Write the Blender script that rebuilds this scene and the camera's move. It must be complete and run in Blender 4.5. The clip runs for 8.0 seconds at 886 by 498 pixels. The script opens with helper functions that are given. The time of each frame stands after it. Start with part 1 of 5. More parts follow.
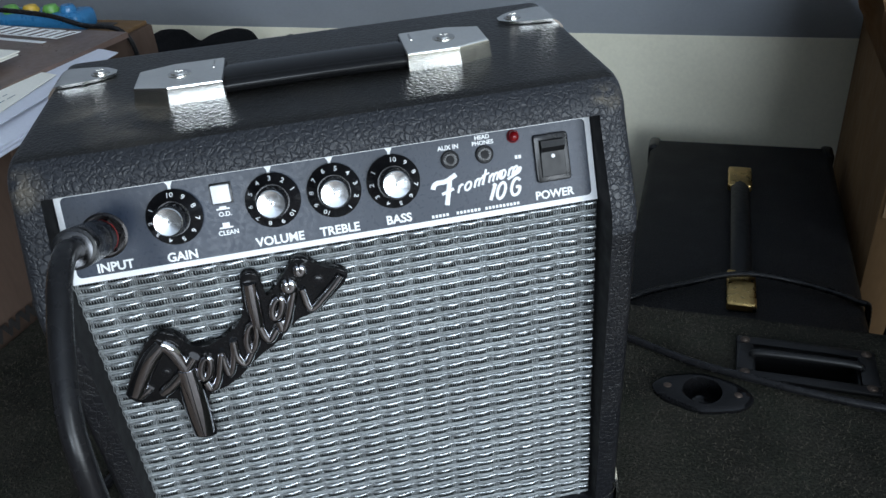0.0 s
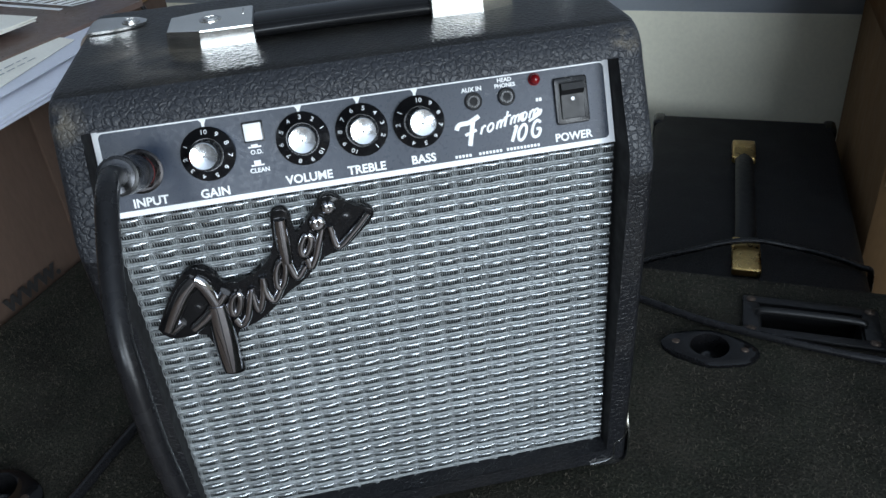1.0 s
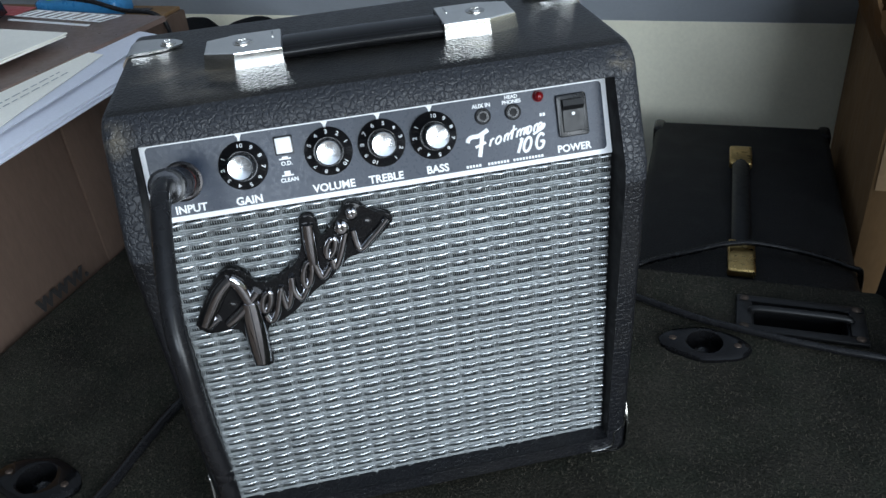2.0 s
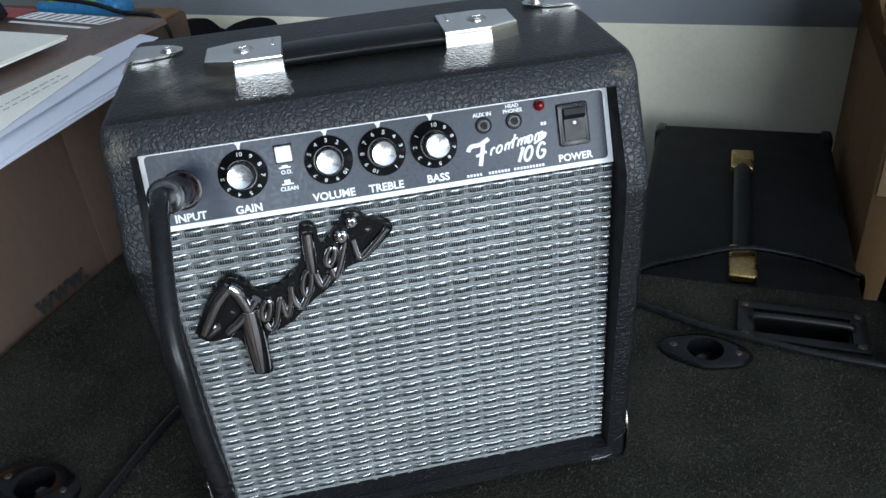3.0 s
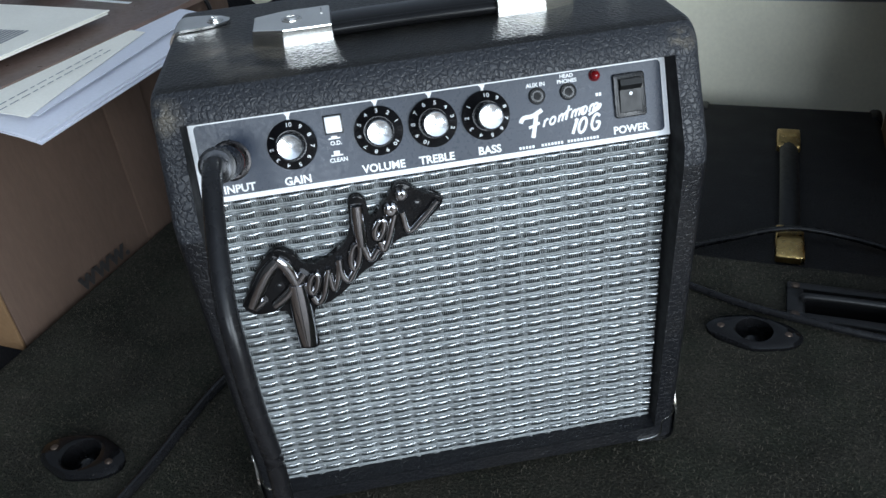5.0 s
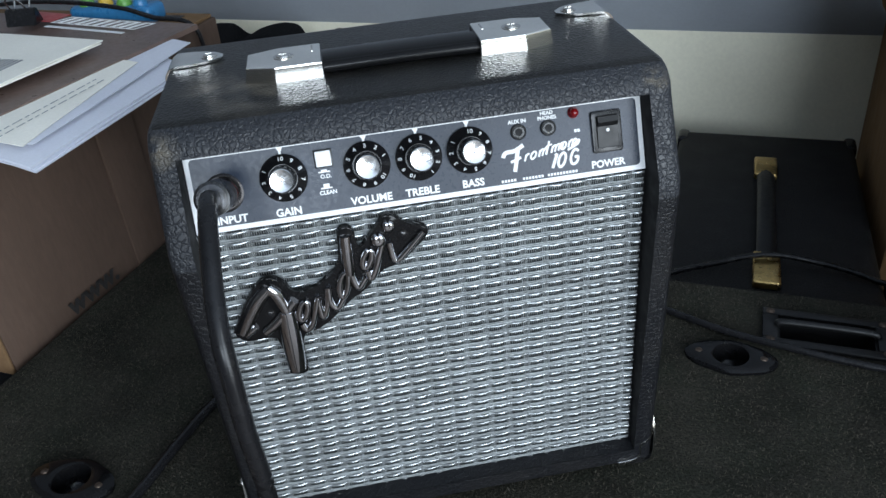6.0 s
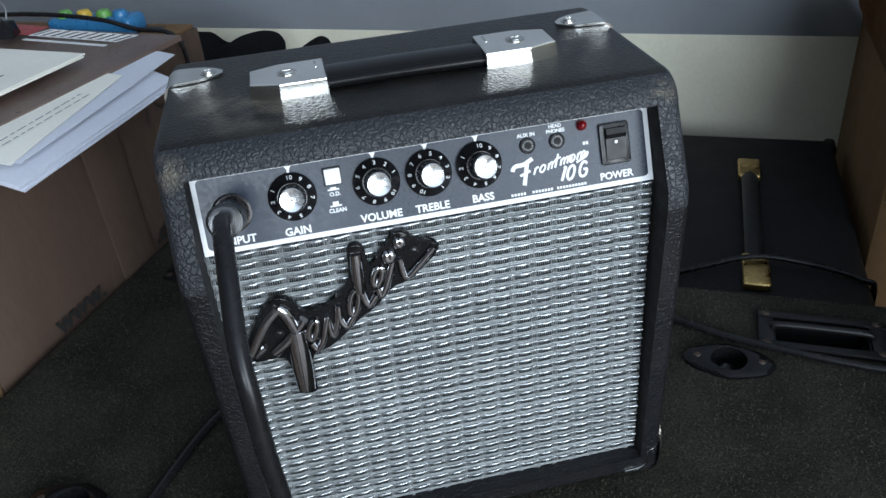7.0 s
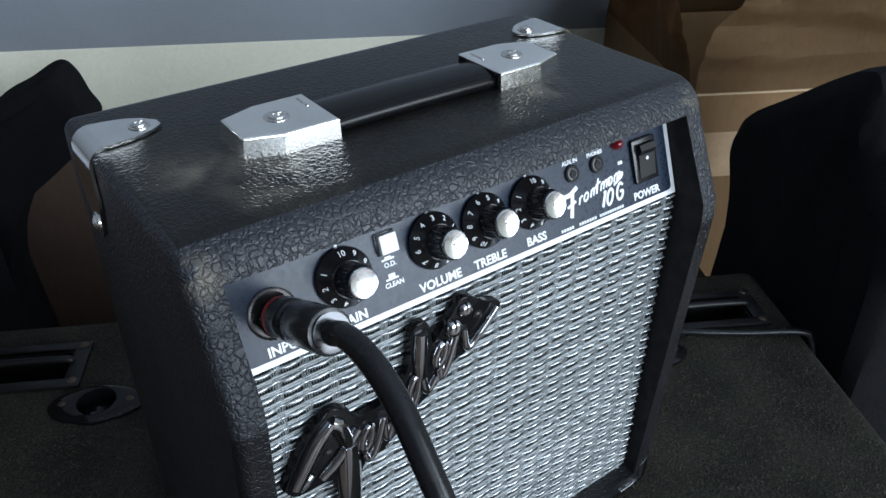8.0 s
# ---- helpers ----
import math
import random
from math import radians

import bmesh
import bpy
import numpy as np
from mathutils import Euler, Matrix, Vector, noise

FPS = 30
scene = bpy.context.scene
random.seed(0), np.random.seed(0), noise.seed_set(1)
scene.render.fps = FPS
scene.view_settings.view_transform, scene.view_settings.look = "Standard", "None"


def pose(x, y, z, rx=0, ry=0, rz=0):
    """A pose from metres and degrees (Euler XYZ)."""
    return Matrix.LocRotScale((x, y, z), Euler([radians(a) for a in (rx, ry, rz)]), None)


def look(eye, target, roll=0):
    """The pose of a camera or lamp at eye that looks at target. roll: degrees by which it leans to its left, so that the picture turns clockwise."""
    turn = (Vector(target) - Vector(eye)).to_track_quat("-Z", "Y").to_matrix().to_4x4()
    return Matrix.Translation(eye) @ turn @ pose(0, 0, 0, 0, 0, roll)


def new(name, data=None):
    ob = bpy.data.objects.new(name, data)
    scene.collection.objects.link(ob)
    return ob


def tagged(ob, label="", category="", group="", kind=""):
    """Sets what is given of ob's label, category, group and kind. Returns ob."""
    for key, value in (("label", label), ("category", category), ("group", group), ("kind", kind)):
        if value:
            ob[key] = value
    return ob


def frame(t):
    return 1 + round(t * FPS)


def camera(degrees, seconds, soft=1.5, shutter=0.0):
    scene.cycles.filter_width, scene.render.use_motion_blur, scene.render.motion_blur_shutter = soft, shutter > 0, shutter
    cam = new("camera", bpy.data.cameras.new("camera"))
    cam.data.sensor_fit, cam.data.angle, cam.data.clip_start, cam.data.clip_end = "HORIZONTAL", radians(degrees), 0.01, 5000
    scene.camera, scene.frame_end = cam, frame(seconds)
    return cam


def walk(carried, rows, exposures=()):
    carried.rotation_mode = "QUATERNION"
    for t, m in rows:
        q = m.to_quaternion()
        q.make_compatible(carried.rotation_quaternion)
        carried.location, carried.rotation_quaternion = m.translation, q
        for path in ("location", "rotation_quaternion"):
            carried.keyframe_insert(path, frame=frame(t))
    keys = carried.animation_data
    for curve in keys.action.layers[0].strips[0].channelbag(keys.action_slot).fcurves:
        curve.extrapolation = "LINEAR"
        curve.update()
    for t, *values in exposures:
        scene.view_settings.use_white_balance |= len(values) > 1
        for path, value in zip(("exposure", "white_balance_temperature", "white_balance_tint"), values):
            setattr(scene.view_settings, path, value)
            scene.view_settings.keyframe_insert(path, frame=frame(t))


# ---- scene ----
cam = camera(58.0, 8.0)
PATH = [
    (0, (-0.001, -0.321, 0.402), (0.239, 1.354, -0.664), -5.3),
    (0.5, (-0.008, -0.33, 0.397), (0.238, 1.339, -0.678), -5.0),
    (1, (-0.018, -0.342, 0.389), (0.224, 1.322, -0.694), -5.1),
    (1.5, (-0.024, -0.366, 0.403), (0.2, 1.3, -0.681), -5.7),
    (1.7, (-0.027, -0.372, 0.407), (0.2, 1.297, -0.673), -5.6),
    (2.8, (-0.024, -0.37, 0.41), (0.212, 1.302, -0.662), -5.4),
    (3, (-0.025, -0.368, 0.412), (0.204, 1.301, -0.665), -5.3),
    (3.5, (-0.024, -0.367, 0.411), (0.209, 1.303, -0.664), -5.3),
    (4, (-0.028, -0.365, 0.406), (0.208, 1.298, -0.68), -5.5),
    (4.2, (-0.03, -0.362, 0.4), (0.188, 1.297, -0.696), -5.6),
    (5.3, (-0.042, -0.362, 0.413), (0.106, 1.297, -0.695), -6.3),
    (5.5, (-0.046, -0.361, 0.421), (0.124, 1.31, -0.664), -6.1),
    (6, (-0.036, -0.373, 0.417), (0.159, 1.308, -0.649), -5.4),
    (6.5, (-0.034, -0.375, 0.418), (0.193, 1.3, -0.652), -5.9),
    (7, (-0.054, -0.363, 0.423), (0.21, 1.307, -0.645), -5.4),
    (7.5, (-0.09, -0.314, 0.427), (0.313, 1.319, -0.654), -3.2),
    (7.6, (-0.101, -0.297, 0.421), (0.416, 1.304, -0.66), -2.1),
    (7.7, (-0.131, -0.272, 0.417), (0.555, 1.262, -0.668), -0.2),
    (7.8, (-0.155, -0.254, 0.416), (0.634, 1.225, -0.676), 0.2),
    (8, (-0.187, -0.227, 0.416), (0.81, 1.114, -0.683), 0.3),
]
walk(cam, [(t, look(eye, target, roll)) for t, eye, target, roll in PATH],
     exposures=[(0, -0.10, 6500, 10), (1, -0.08, 6500, 10), (1.5, -0.06, 6500, 10), (3, 0.0, 6500, 10), (4, 0.0, 6500, 10), (5.5, 0.08, 6500, 10), (6, 0.03, 6500, 10), (7, 0.02, 6500, 10),
                (7.5, 0.08, 6450, 10), (8, 0.08, 6330, 10)])

# ---- world, sun, large lights ----
CAB = pose(0.40, 0.088, 0.0, 0, 0, -28.7)          # frame of the carpeted cabinet: x along its back edge, y towards the wall

world = bpy.data.worlds.new("sky")
scene.world = world
world.use_nodes = True
wn = world.node_tree
sky = wn.nodes.new("ShaderNodeTexSky")
sky.sky_type, sky.sun_disc, sky.sun_elevation, sky.sun_rotation = "NISHITA", False, radians(38), radians(150)
wn.nodes["Background"].inputs["Strength"].default_value = 0.12
wn.links.new(sky.outputs[0], wn.nodes["Background"].inputs[0])

WIN_Y0, WIN_Y1, WIN_Z0, WIN_Z1, WIN_X, WIN_Y = -3.10, -1.25, -0.05, 1.65, 1.90, -3.60
FILL_X0, FILL_X1, FILL_Z0, FILL_Z1 = 0.45, 1.65, 0.60, 1.70                       # an unseen opening in the front wall, added as fill light
# the second lamp is added fill that brightens the back wall
for mid, turn, width, z0, z1, watts in (((WIN_X + 0.05, (WIN_Y0 + WIN_Y1) / 2), 90, WIN_Y1 - WIN_Y0, WIN_Z0, WIN_Z1, 109.0), (((FILL_X0 + FILL_X1) / 2, WIN_Y - 0.05), 0, FILL_X1 - FILL_X0, FILL_Z0, FILL_Z1, 70.0)):
    win_lamp = bpy.data.lights.new("daylight_and_fill", "AREA")
    win_lamp.shape, win_lamp.size, win_lamp.size_y = "RECTANGLE", width, z1 - z0
    win_lamp.energy, win_lamp.color = watts, (0.77, 0.885, 1.0)
    lamp = new("daylight_and_fill", win_lamp)
    lamp.matrix_world = CAB @ pose(*mid, (z0 + z1) / 2, 90, 0, turn)


# ---- materials ----
def material(name, color, rough=0.5, metal=0.0, grain=0.0, grain_scale=400.0, blotch=0.0, blotch_scale=12.0, bump=0.0, bump_scale=500.0,
             specular=0.5, island=0.0, tint=None, coat=0.0, stretch=(1, 1, 1)):
    """A surface with variation at two scales and fine relief."""
    m = bpy.data.materials.new(name)
    m.use_nodes = True
    nt = m.node_tree
    b = nt.nodes["Principled BSDF"]
    b.inputs["Roughness"].default_value, b.inputs["Metallic"].default_value = rough, metal
    b.inputs["Specular IOR Level"].default_value = specular
    b.inputs["Coat Weight"].default_value = coat
    tc = nt.nodes.new("ShaderNodeTexCoord")
    mp = nt.nodes.new("ShaderNodeMapping")
    mp.inputs["Scale"].default_value = stretch
    nt.links.new(tc.outputs["Object"], mp.inputs[0])

    def noise_tex(scale, detail=4.0):
        n = nt.nodes.new("ShaderNodeTexNoise")
        n.inputs["Scale"].default_value, n.inputs["Detail"].default_value = scale, detail
        nt.links.new(mp.outputs[0], n.inputs["Vector"])
        return n.outputs["Fac"]

    def ramp(fac, lo, hi, a=0.3, c=0.7):
        r = nt.nodes.new("ShaderNodeMapRange")
        r.inputs["From Min"].default_value, r.inputs["From Max"].default_value = a, c
        r.inputs["To Min"].default_value, r.inputs["To Max"].default_value = lo, hi
        nt.links.new(fac, r.inputs["Value"])
        return r.outputs["Result"]

    def times(x, y):
        mu = nt.nodes.new("ShaderNodeMath")
        mu.operation = "MULTIPLY"
        nt.links.new(x, mu.inputs[0]), nt.links.new(y, mu.inputs[1])
        return mu.outputs[0]

    factor = None
    for amount, scale in ((grain, grain_scale), (blotch, blotch_scale)):
        if amount:
            f = ramp(noise_tex(scale), 1 - amount, 1 + amount)
            factor = f if factor is None else times(factor, f)
    if island:
        g = nt.nodes.new("ShaderNodeNewGeometry")
        f = ramp(g.outputs["Random Per Island"], 1 - island, 1 + island, 0, 1)
        factor = f if factor is None else times(factor, f)
    if factor is not None:
        sc = nt.nodes.new("ShaderNodeVectorMath")
        sc.operation = "SCALE"
        nt.links.new(factor, sc.inputs["Scale"])
        if tint:
            mx = nt.nodes.new("ShaderNodeMix")
            mx.data_type = "RGBA"
            mx.inputs[6].default_value, mx.inputs[7].default_value = (*color, 1), (*tint, 1)
            nt.links.new(ramp(noise_tex(blotch_scale * 1.7), 0, 1, 0.4, 0.65), mx.inputs[0])
            nt.links.new(mx.outputs[2], sc.inputs[0])
        else:
            sc.inputs[0].default_value = color
        nt.links.new(sc.outputs[0], b.inputs["Base Color"])
        nt.links.new(ramp(noise_tex(grain_scale * 0.37), max(0.02, rough * 0.8), min(1, rough * 1.2)), b.inputs["Roughness"])
    else:
        b.inputs["Base Color"].default_value = (*color, 1)
    if bump:
        bp = nt.nodes.new("ShaderNodeBump")
        bp.inputs["Strength"].default_value, bp.inputs["Distance"].default_value = 1.0, bump
        nt.links.new(noise_tex(bump_scale, 3.0), bp.inputs["Height"])
        nt.links.new(bp.outputs[0], b.inputs["Normal"])
    return m


def leather_material(name, color, rough, cell, depth, dust=0.0, crease=0.13, worn=(), specular=0.5):
    """Grained vinyl: flat pebbles parted by fine creases, with patches of dust and worn places (centre, radius)."""
    m = bpy.data.materials.new(name)
    m.use_nodes = True
    nt = m.node_tree
    b = nt.nodes["Principled BSDF"]
    b.inputs["Specular IOR Level"].default_value = specular
    tc = nt.nodes.new("ShaderNodeTexCoord")
    n = nt.nodes.new("ShaderNodeTexNoise")
    n.inputs["Scale"].default_value, n.inputs["Detail"].default_value = cell * 1.1, 2.0
    mix = nt.nodes.new("ShaderNodeVectorMath")
    mix.operation = "MULTIPLY_ADD"
    mix.inputs[1].default_value = (1.1 / cell,) * 3
    nt.links.new(tc.outputs["Object"], n.inputs["Vector"])
    nt.links.new(n.outputs["Color"], mix.inputs[0]), nt.links.new(tc.outputs["Object"], mix.inputs[2])
    v = nt.nodes.new("ShaderNodeTexVoronoi")
    v.feature = "DISTANCE_TO_EDGE"
    v.inputs["Scale"].default_value = cell
    nt.links.new(mix.outputs[0], v.inputs["Vector"])
    r = nt.nodes.new("ShaderNodeMapRange")
    r.interpolation_type = "SMOOTHSTEP"
    r.inputs["From Min"].default_value, r.inputs["From Max"].default_value = -0.02, crease
    nt.links.new(v.outputs["Distance"], r.inputs["Value"])
    fine = nt.nodes.new("ShaderNodeTexNoise")
    fine.inputs["Scale"].default_value, fine.inputs["Detail"].default_value = cell * 6, 3.0
    nt.links.new(tc.outputs["Object"], fine.inputs["Vector"])
    add = nt.nodes.new("ShaderNodeMath")
    add.operation, add.inputs[1].default_value = "MULTIPLY_ADD", 0.12
    nt.links.new(fine.outputs["Fac"], add.inputs[0]), nt.links.new(r.outputs["Result"], add.inputs[2])
    bp = nt.nodes.new("ShaderNodeBump")
    bp.inputs["Distance"].default_value = depth
    nt.links.new(add.outputs[0], bp.inputs["Height"]), nt.links.new(bp.outputs[0], b.inputs["Normal"])
    big = nt.nodes.new("ShaderNodeTexNoise")
    big.inputs["Scale"].default_value, big.inputs["Detail"].default_value = 35.0, 5.0
    nt.links.new(tc.outputs["Object"], big.inputs["Vector"])
    amt = nt.nodes.new("ShaderNodeMapRange")
    amt.inputs["From Min"].default_value, amt.inputs["From Max"].default_value = 0.48, 0.75
    amt.inputs["To Max"].default_value = dust
    nt.links.new(big.outputs["Fac"], amt.inputs["Value"])
    mx = nt.nodes.new("ShaderNodeMix")
    mx.data_type = "RGBA"
    mx.inputs[6].default_value, mx.inputs[7].default_value = (*color, 1), (0.13, 0.112, 0.085, 1)
    share = amt.outputs["Result"]
    for centre, radius in worn:
        far = nt.nodes.new("ShaderNodeVectorMath")
        far.operation, far.inputs[1].default_value = "DISTANCE", centre
        nt.links.new(tc.outputs["Object"], far.inputs[0])
        fade = nt.nodes.new("ShaderNodeMapRange")
        fade.inputs["From Min"].default_value, fade.inputs["From Max"].default_value = radius, radius * 0.2
        nt.links.new(far.outputs["Value"], fade.inputs["Value"])
        patch = nt.nodes.new("ShaderNodeTexNoise")
        patch.inputs["Scale"].default_value, patch.inputs["Detail"].default_value = 1.6 / radius, 7.0
        nt.links.new(tc.outputs["Object"], patch.inputs["Vector"])
        keep = nt.nodes.new("ShaderNodeMapRange")
        keep.inputs["From Min"].default_value, keep.inputs["From Max"].default_value = 0.42, 0.70
        nt.links.new(patch.outputs["Fac"], keep.inputs["Value"])
        both = nt.nodes.new("ShaderNodeMath")
        both.operation = "MULTIPLY"
        nt.links.new(fade.outputs["Result"], both.inputs[0]), nt.links.new(keep.outputs["Result"], both.inputs[1])
        total = nt.nodes.new("ShaderNodeMath")
        total.operation, total.use_clamp = "ADD", True
        nt.links.new(share, total.inputs[0]), nt.links.new(both.outputs[0], total.inputs[1])
        share = total.outputs[0]
    nt.links.new(share, mx.inputs[0]), nt.links.new(mx.outputs[2], b.inputs["Base Color"])
    rr = nt.nodes.new("ShaderNodeMapRange")
    rr.inputs["To Min"].default_value, rr.inputs["To Max"].default_value = rough * 0.85, min(1, rough * 1.35)
    nt.links.new(big.outputs["Fac"], rr.inputs["Value"]), nt.links.new(rr.outputs["Result"], b.inputs["Roughness"])
    return m


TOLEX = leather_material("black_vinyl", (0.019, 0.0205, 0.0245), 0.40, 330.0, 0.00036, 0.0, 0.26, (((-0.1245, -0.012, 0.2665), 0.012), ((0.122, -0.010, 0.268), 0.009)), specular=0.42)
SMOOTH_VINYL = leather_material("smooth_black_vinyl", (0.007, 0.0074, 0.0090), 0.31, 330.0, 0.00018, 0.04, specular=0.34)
# dusty top; its shade is put into a darker copy of the vinyl
TOLEX_SHADED_TOP = leather_material("dusty_shaded_vinyl", (0.0095, 0.0092, 0.0085), 0.29, 330.0, 0.00015, 0.09, 0.30, (((-0.078, 0.028, 0.274), 0.034), ((-0.100, 0.045, 0.274), 0.025), ((0.06, 0.030, 0.274), 0.02)), specular=0.25)
CASE_VINYL = leather_material("case_vinyl", (0.006, 0.006, 0.007), 0.6, 300.0, 0.0004, 0.03, specular=0.3)
PANEL = material("panel_grey", (0.016, 0.024, 0.041), 0.30, 0.0, 0.02, 1500, 0.0, 12, specular=0.27)
PRINT = material("white_print", (0.80, 0.81, 0.82), 0.45, 0, 0.03, 700)
CAP_CHROME = material("handle_chrome", (0.90, 0.88, 0.83), 0.13, 1.0, 0.04, 700, 0.06, 60, 0.00002, 1100)
CHROME = material("chrome", (0.74, 0.73, 0.70), 0.09, 1.0, 0.05, 600, 0.08, 45, 0.00002, 900)
DULL_STEEL = material("worn_nickel", (0.62, 0.61, 0.58), 0.24, 1.0, 0.08, 500, 0.15, 40, 0.00004, 1200)
BRUSHED = material("spun_aluminium", (0.86, 0.87, 0.88), 0.22, 1.0, 0.06, 1500, 0.05, 100)
SMOKE = material("smoked_chrome", (0.46, 0.46, 0.48), 0.05, 1.0, 0.05, 500, 0.10, 50)
BLACK_PLASTIC = material("black_plastic", (0.010, 0.010, 0.011), 0.24, 0, 0.10, 600, 0.1, 30, 0.00002, 1200, specular=0.35)
RUST_STEEL = material("browned_steel", (0.10, 0.075, 0.06), 0.5, 0.8, 0.3, 500, 0.3, 60)
DARK_STEEL = material("dark_plated_steel", (0.030, 0.028, 0.028), 0.3, 1.0, 0.08, 500, 0.1, 40)
MATT_BLACK = material("matt_black_plastic", (0.007, 0.007, 0.0075), 0.42, 0, 0.10, 600, 0.1, 30, specular=0.32)
GUNMETAL = material("gunmetal", (0.07, 0.07, 0.073), 0.2, 1.0, 0.08, 500)
KNOB_BLACK = material("knob_black", (0.008, 0.008, 0.009), 0.22, 0, 0.10, 600)
GLOSS_BLACK = material("glossy_black_plastic", (0.006, 0.006, 0.0065), 0.12, 0, 0.10, 600, 0.1, 30, specular=0.22)
STRAP = material("black_strap", (0.006, 0.006, 0.0065), 0.2, 0, 0.10, 400, 0.12, 30, specular=0.16)
RUBBER = material("black_rubber", (0.009, 0.009, 0.010), 0.27, 0, 0.12, 300, 0.15, 25, 0.00003, 900, specular=0.25)
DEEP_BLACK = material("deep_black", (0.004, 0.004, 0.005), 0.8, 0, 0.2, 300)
LED_RED = material("red_lens", (0.16, 0.005, 0.007), 0.12, 0, 0.05, 900, coat=0.5)
RED_RING = material("red_ring", (0.45, 0.03, 0.025), 0.35, 0, 0.08, 600)
THREAD = material("silver_thread", (0.437, 0.455, 0.461), 0.23, 0.7, 0.35, 900, 0.10, 30, island=0.14)
THREAD_DULL = material("grey_thread", (0.232, 0.246, 0.248), 0.45, 0.3, 0.30, 900, 0.1, 30, island=0.25)
BRASS = material("brass_plate", (0.62, 0.43, 0.17), 0.30, 1.0, 0.10, 350, 0.15, 40, 0.00004, 900)
CARPET = material("charcoal_carpet", (0.023, 0.0215, 0.0165), 0.95, 0, 0.55, 520, 0.45, 16, 0.0016, 650, specular=0.15, tint=(0.020, 0.021, 0.015))
FIBRE = material("carpet_fibre", (0.060, 0.054, 0.041), 0.9, 0, 0.2, 200, 0.25, 20, island=0.6, specular=0.15)
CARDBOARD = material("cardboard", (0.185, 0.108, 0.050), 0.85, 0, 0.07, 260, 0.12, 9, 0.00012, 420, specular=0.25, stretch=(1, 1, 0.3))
# one carton's lit front and shaded side are painted as separate cardboard colours
CARDBOARD_LIT = material("lit_tan_cardboard", (0.17, 0.10, 0.05), 0.85, 0, 0.07, 260, 0.12, 9, 0.00012, 420, specular=0.25)
CARDBOARD_SHADED_BROWN = material("brown_and_shaded_cardboard", (0.092, 0.059, 0.043), 0.85, 0, 0.07, 260, 0.12, 9, 0.00012, 420, specular=0.25, stretch=(1, 1, 0.3))
# paler cardboard that paints the light caught by a fold
FOLD_LIGHT = material("fold_highlight", (0.47, 0.33, 0.20), 0.9, 0, 0.12, 500)
TAPE = material("packing_tape", (0.40, 0.27, 0.16), 0.22, 0, 0.06, 200, 0.1, 30)
INK = material("black_ink", (0.02, 0.018, 0.017), 0.6, 0, 0.15, 500)
PAPER = material("white_paper", (0.90, 0.875, 0.79), 0.75, 0, 0.03, 400, 0.03, 15, specular=0.3)
PAPER_BLUE = material("pale_blue_paper", (0.66, 0.68, 0.755), 0.7, 0, 0.03, 400, 0.03, 15, specular=0.3)
PAPER_INK = material("grey_print", (0.25, 0.26, 0.28), 0.7, 0, 0.1, 800)
MAG_BROWN = material("magazine_cover", (0.15, 0.10, 0.082), 0.34, 0, 0.06, 400, 0.2, 18)
MAG_RED = material("magazine_red", (0.42, 0.05, 0.05), 0.35, 0, 0.06, 400)
TOY_BLUE = material("blue_plastic", (0.03, 0.17, 0.36), 0.3, 0, 0.1, 200)
TOY_GREEN = material("green_plastic", (0.13, 0.35, 0.07), 0.35, 0, 0.1, 200)
TOY_YELLOW = material("yellow_plastic", (0.65, 0.42, 0.05), 0.35, 0, 0.1, 200)
FABRIC = material("black_fabric", (0.008, 0.008, 0.009), 0.95, 0, 0.3, 900, 0.2, 20, 0.0004, 1400, specular=0.1)
PLASTER = material("cream_plaster", (0.91, 0.87, 0.70), 0.8, 0, 0.03, 220, 0.07, 5, 0.0002, 160, specular=0.25)
CEILING = material("blue_grey_paint", (0.45, 0.49, 0.555), 0.55, 0, 0.03, 220, 0.08, 4, 0.0002, 120, specular=0.35)
FLOOR = material("floor_boards", (0.11, 0.08, 0.06), 0.55, 0, 0.15, 60, 0.2, 5, 0.0002, 150, stretch=(1, 6, 1))
# for walls out of view, kept dark to lower reflections and fill light
DIM_WALL = material("dim_unseen_wall", (0.10, 0.095, 0.09), 0.7, 0, 0.04, 200, 0.1, 5)
WHITE_TRIM = material("white_trim", (0.75, 0.74, 0.70), 0.4, 0, 0.03, 200, 0.05, 8)


# ---- builders ----
def part(name, bm, mat, parent=None, label="", smooth=True, mats=None):
    me = bpy.data.meshes.new(name)
    bmesh.ops.recalc_face_normals(bm, faces=bm.faces)
    bm.to_mesh(me)
    bm.free()
    for mm in (mats or [mat]):
        me.materials.append(mm)
    if smooth:
        me.shade_smooth()
        me.set_sharp_from_angle(angle=radians(38))
    ob = new(name, me)
    ob.parent = parent
    if label:
        ob["label"] = label
    return ob


def root(name, m, label, category, group="", kind=""):
    ob = new(name)
    ob.empty_display_size = 0.02
    ob.matrix_basis = m
    return tagged(ob, label, category, group, kind)


def box(bm, lo, hi, bevel=0.0, seg=2, m=None):
    c = [(a + b) / 2 for a, b in zip(lo, hi)]
    s = [abs(b - a) for a, b in zip(lo, hi)]
    r = bmesh.ops.create_cube(bm, size=1.0, matrix=Matrix.Translation(c) @ Matrix.Diagonal((*s, 1)))
    vs = r["verts"]
    if bevel:
        es = list({e for v in vs for e in v.link_edges})
        g = bmesh.ops.bevel(bm, geom=es, offset=bevel, segments=seg, profile=0.5, affect="EDGES")
        vs = list({v for f in g["faces"] for v in f.verts} | {v for v in vs if v.is_valid})
    if m is not None:
        bmesh.ops.transform(bm, matrix=m, verts=vs)
    return vs


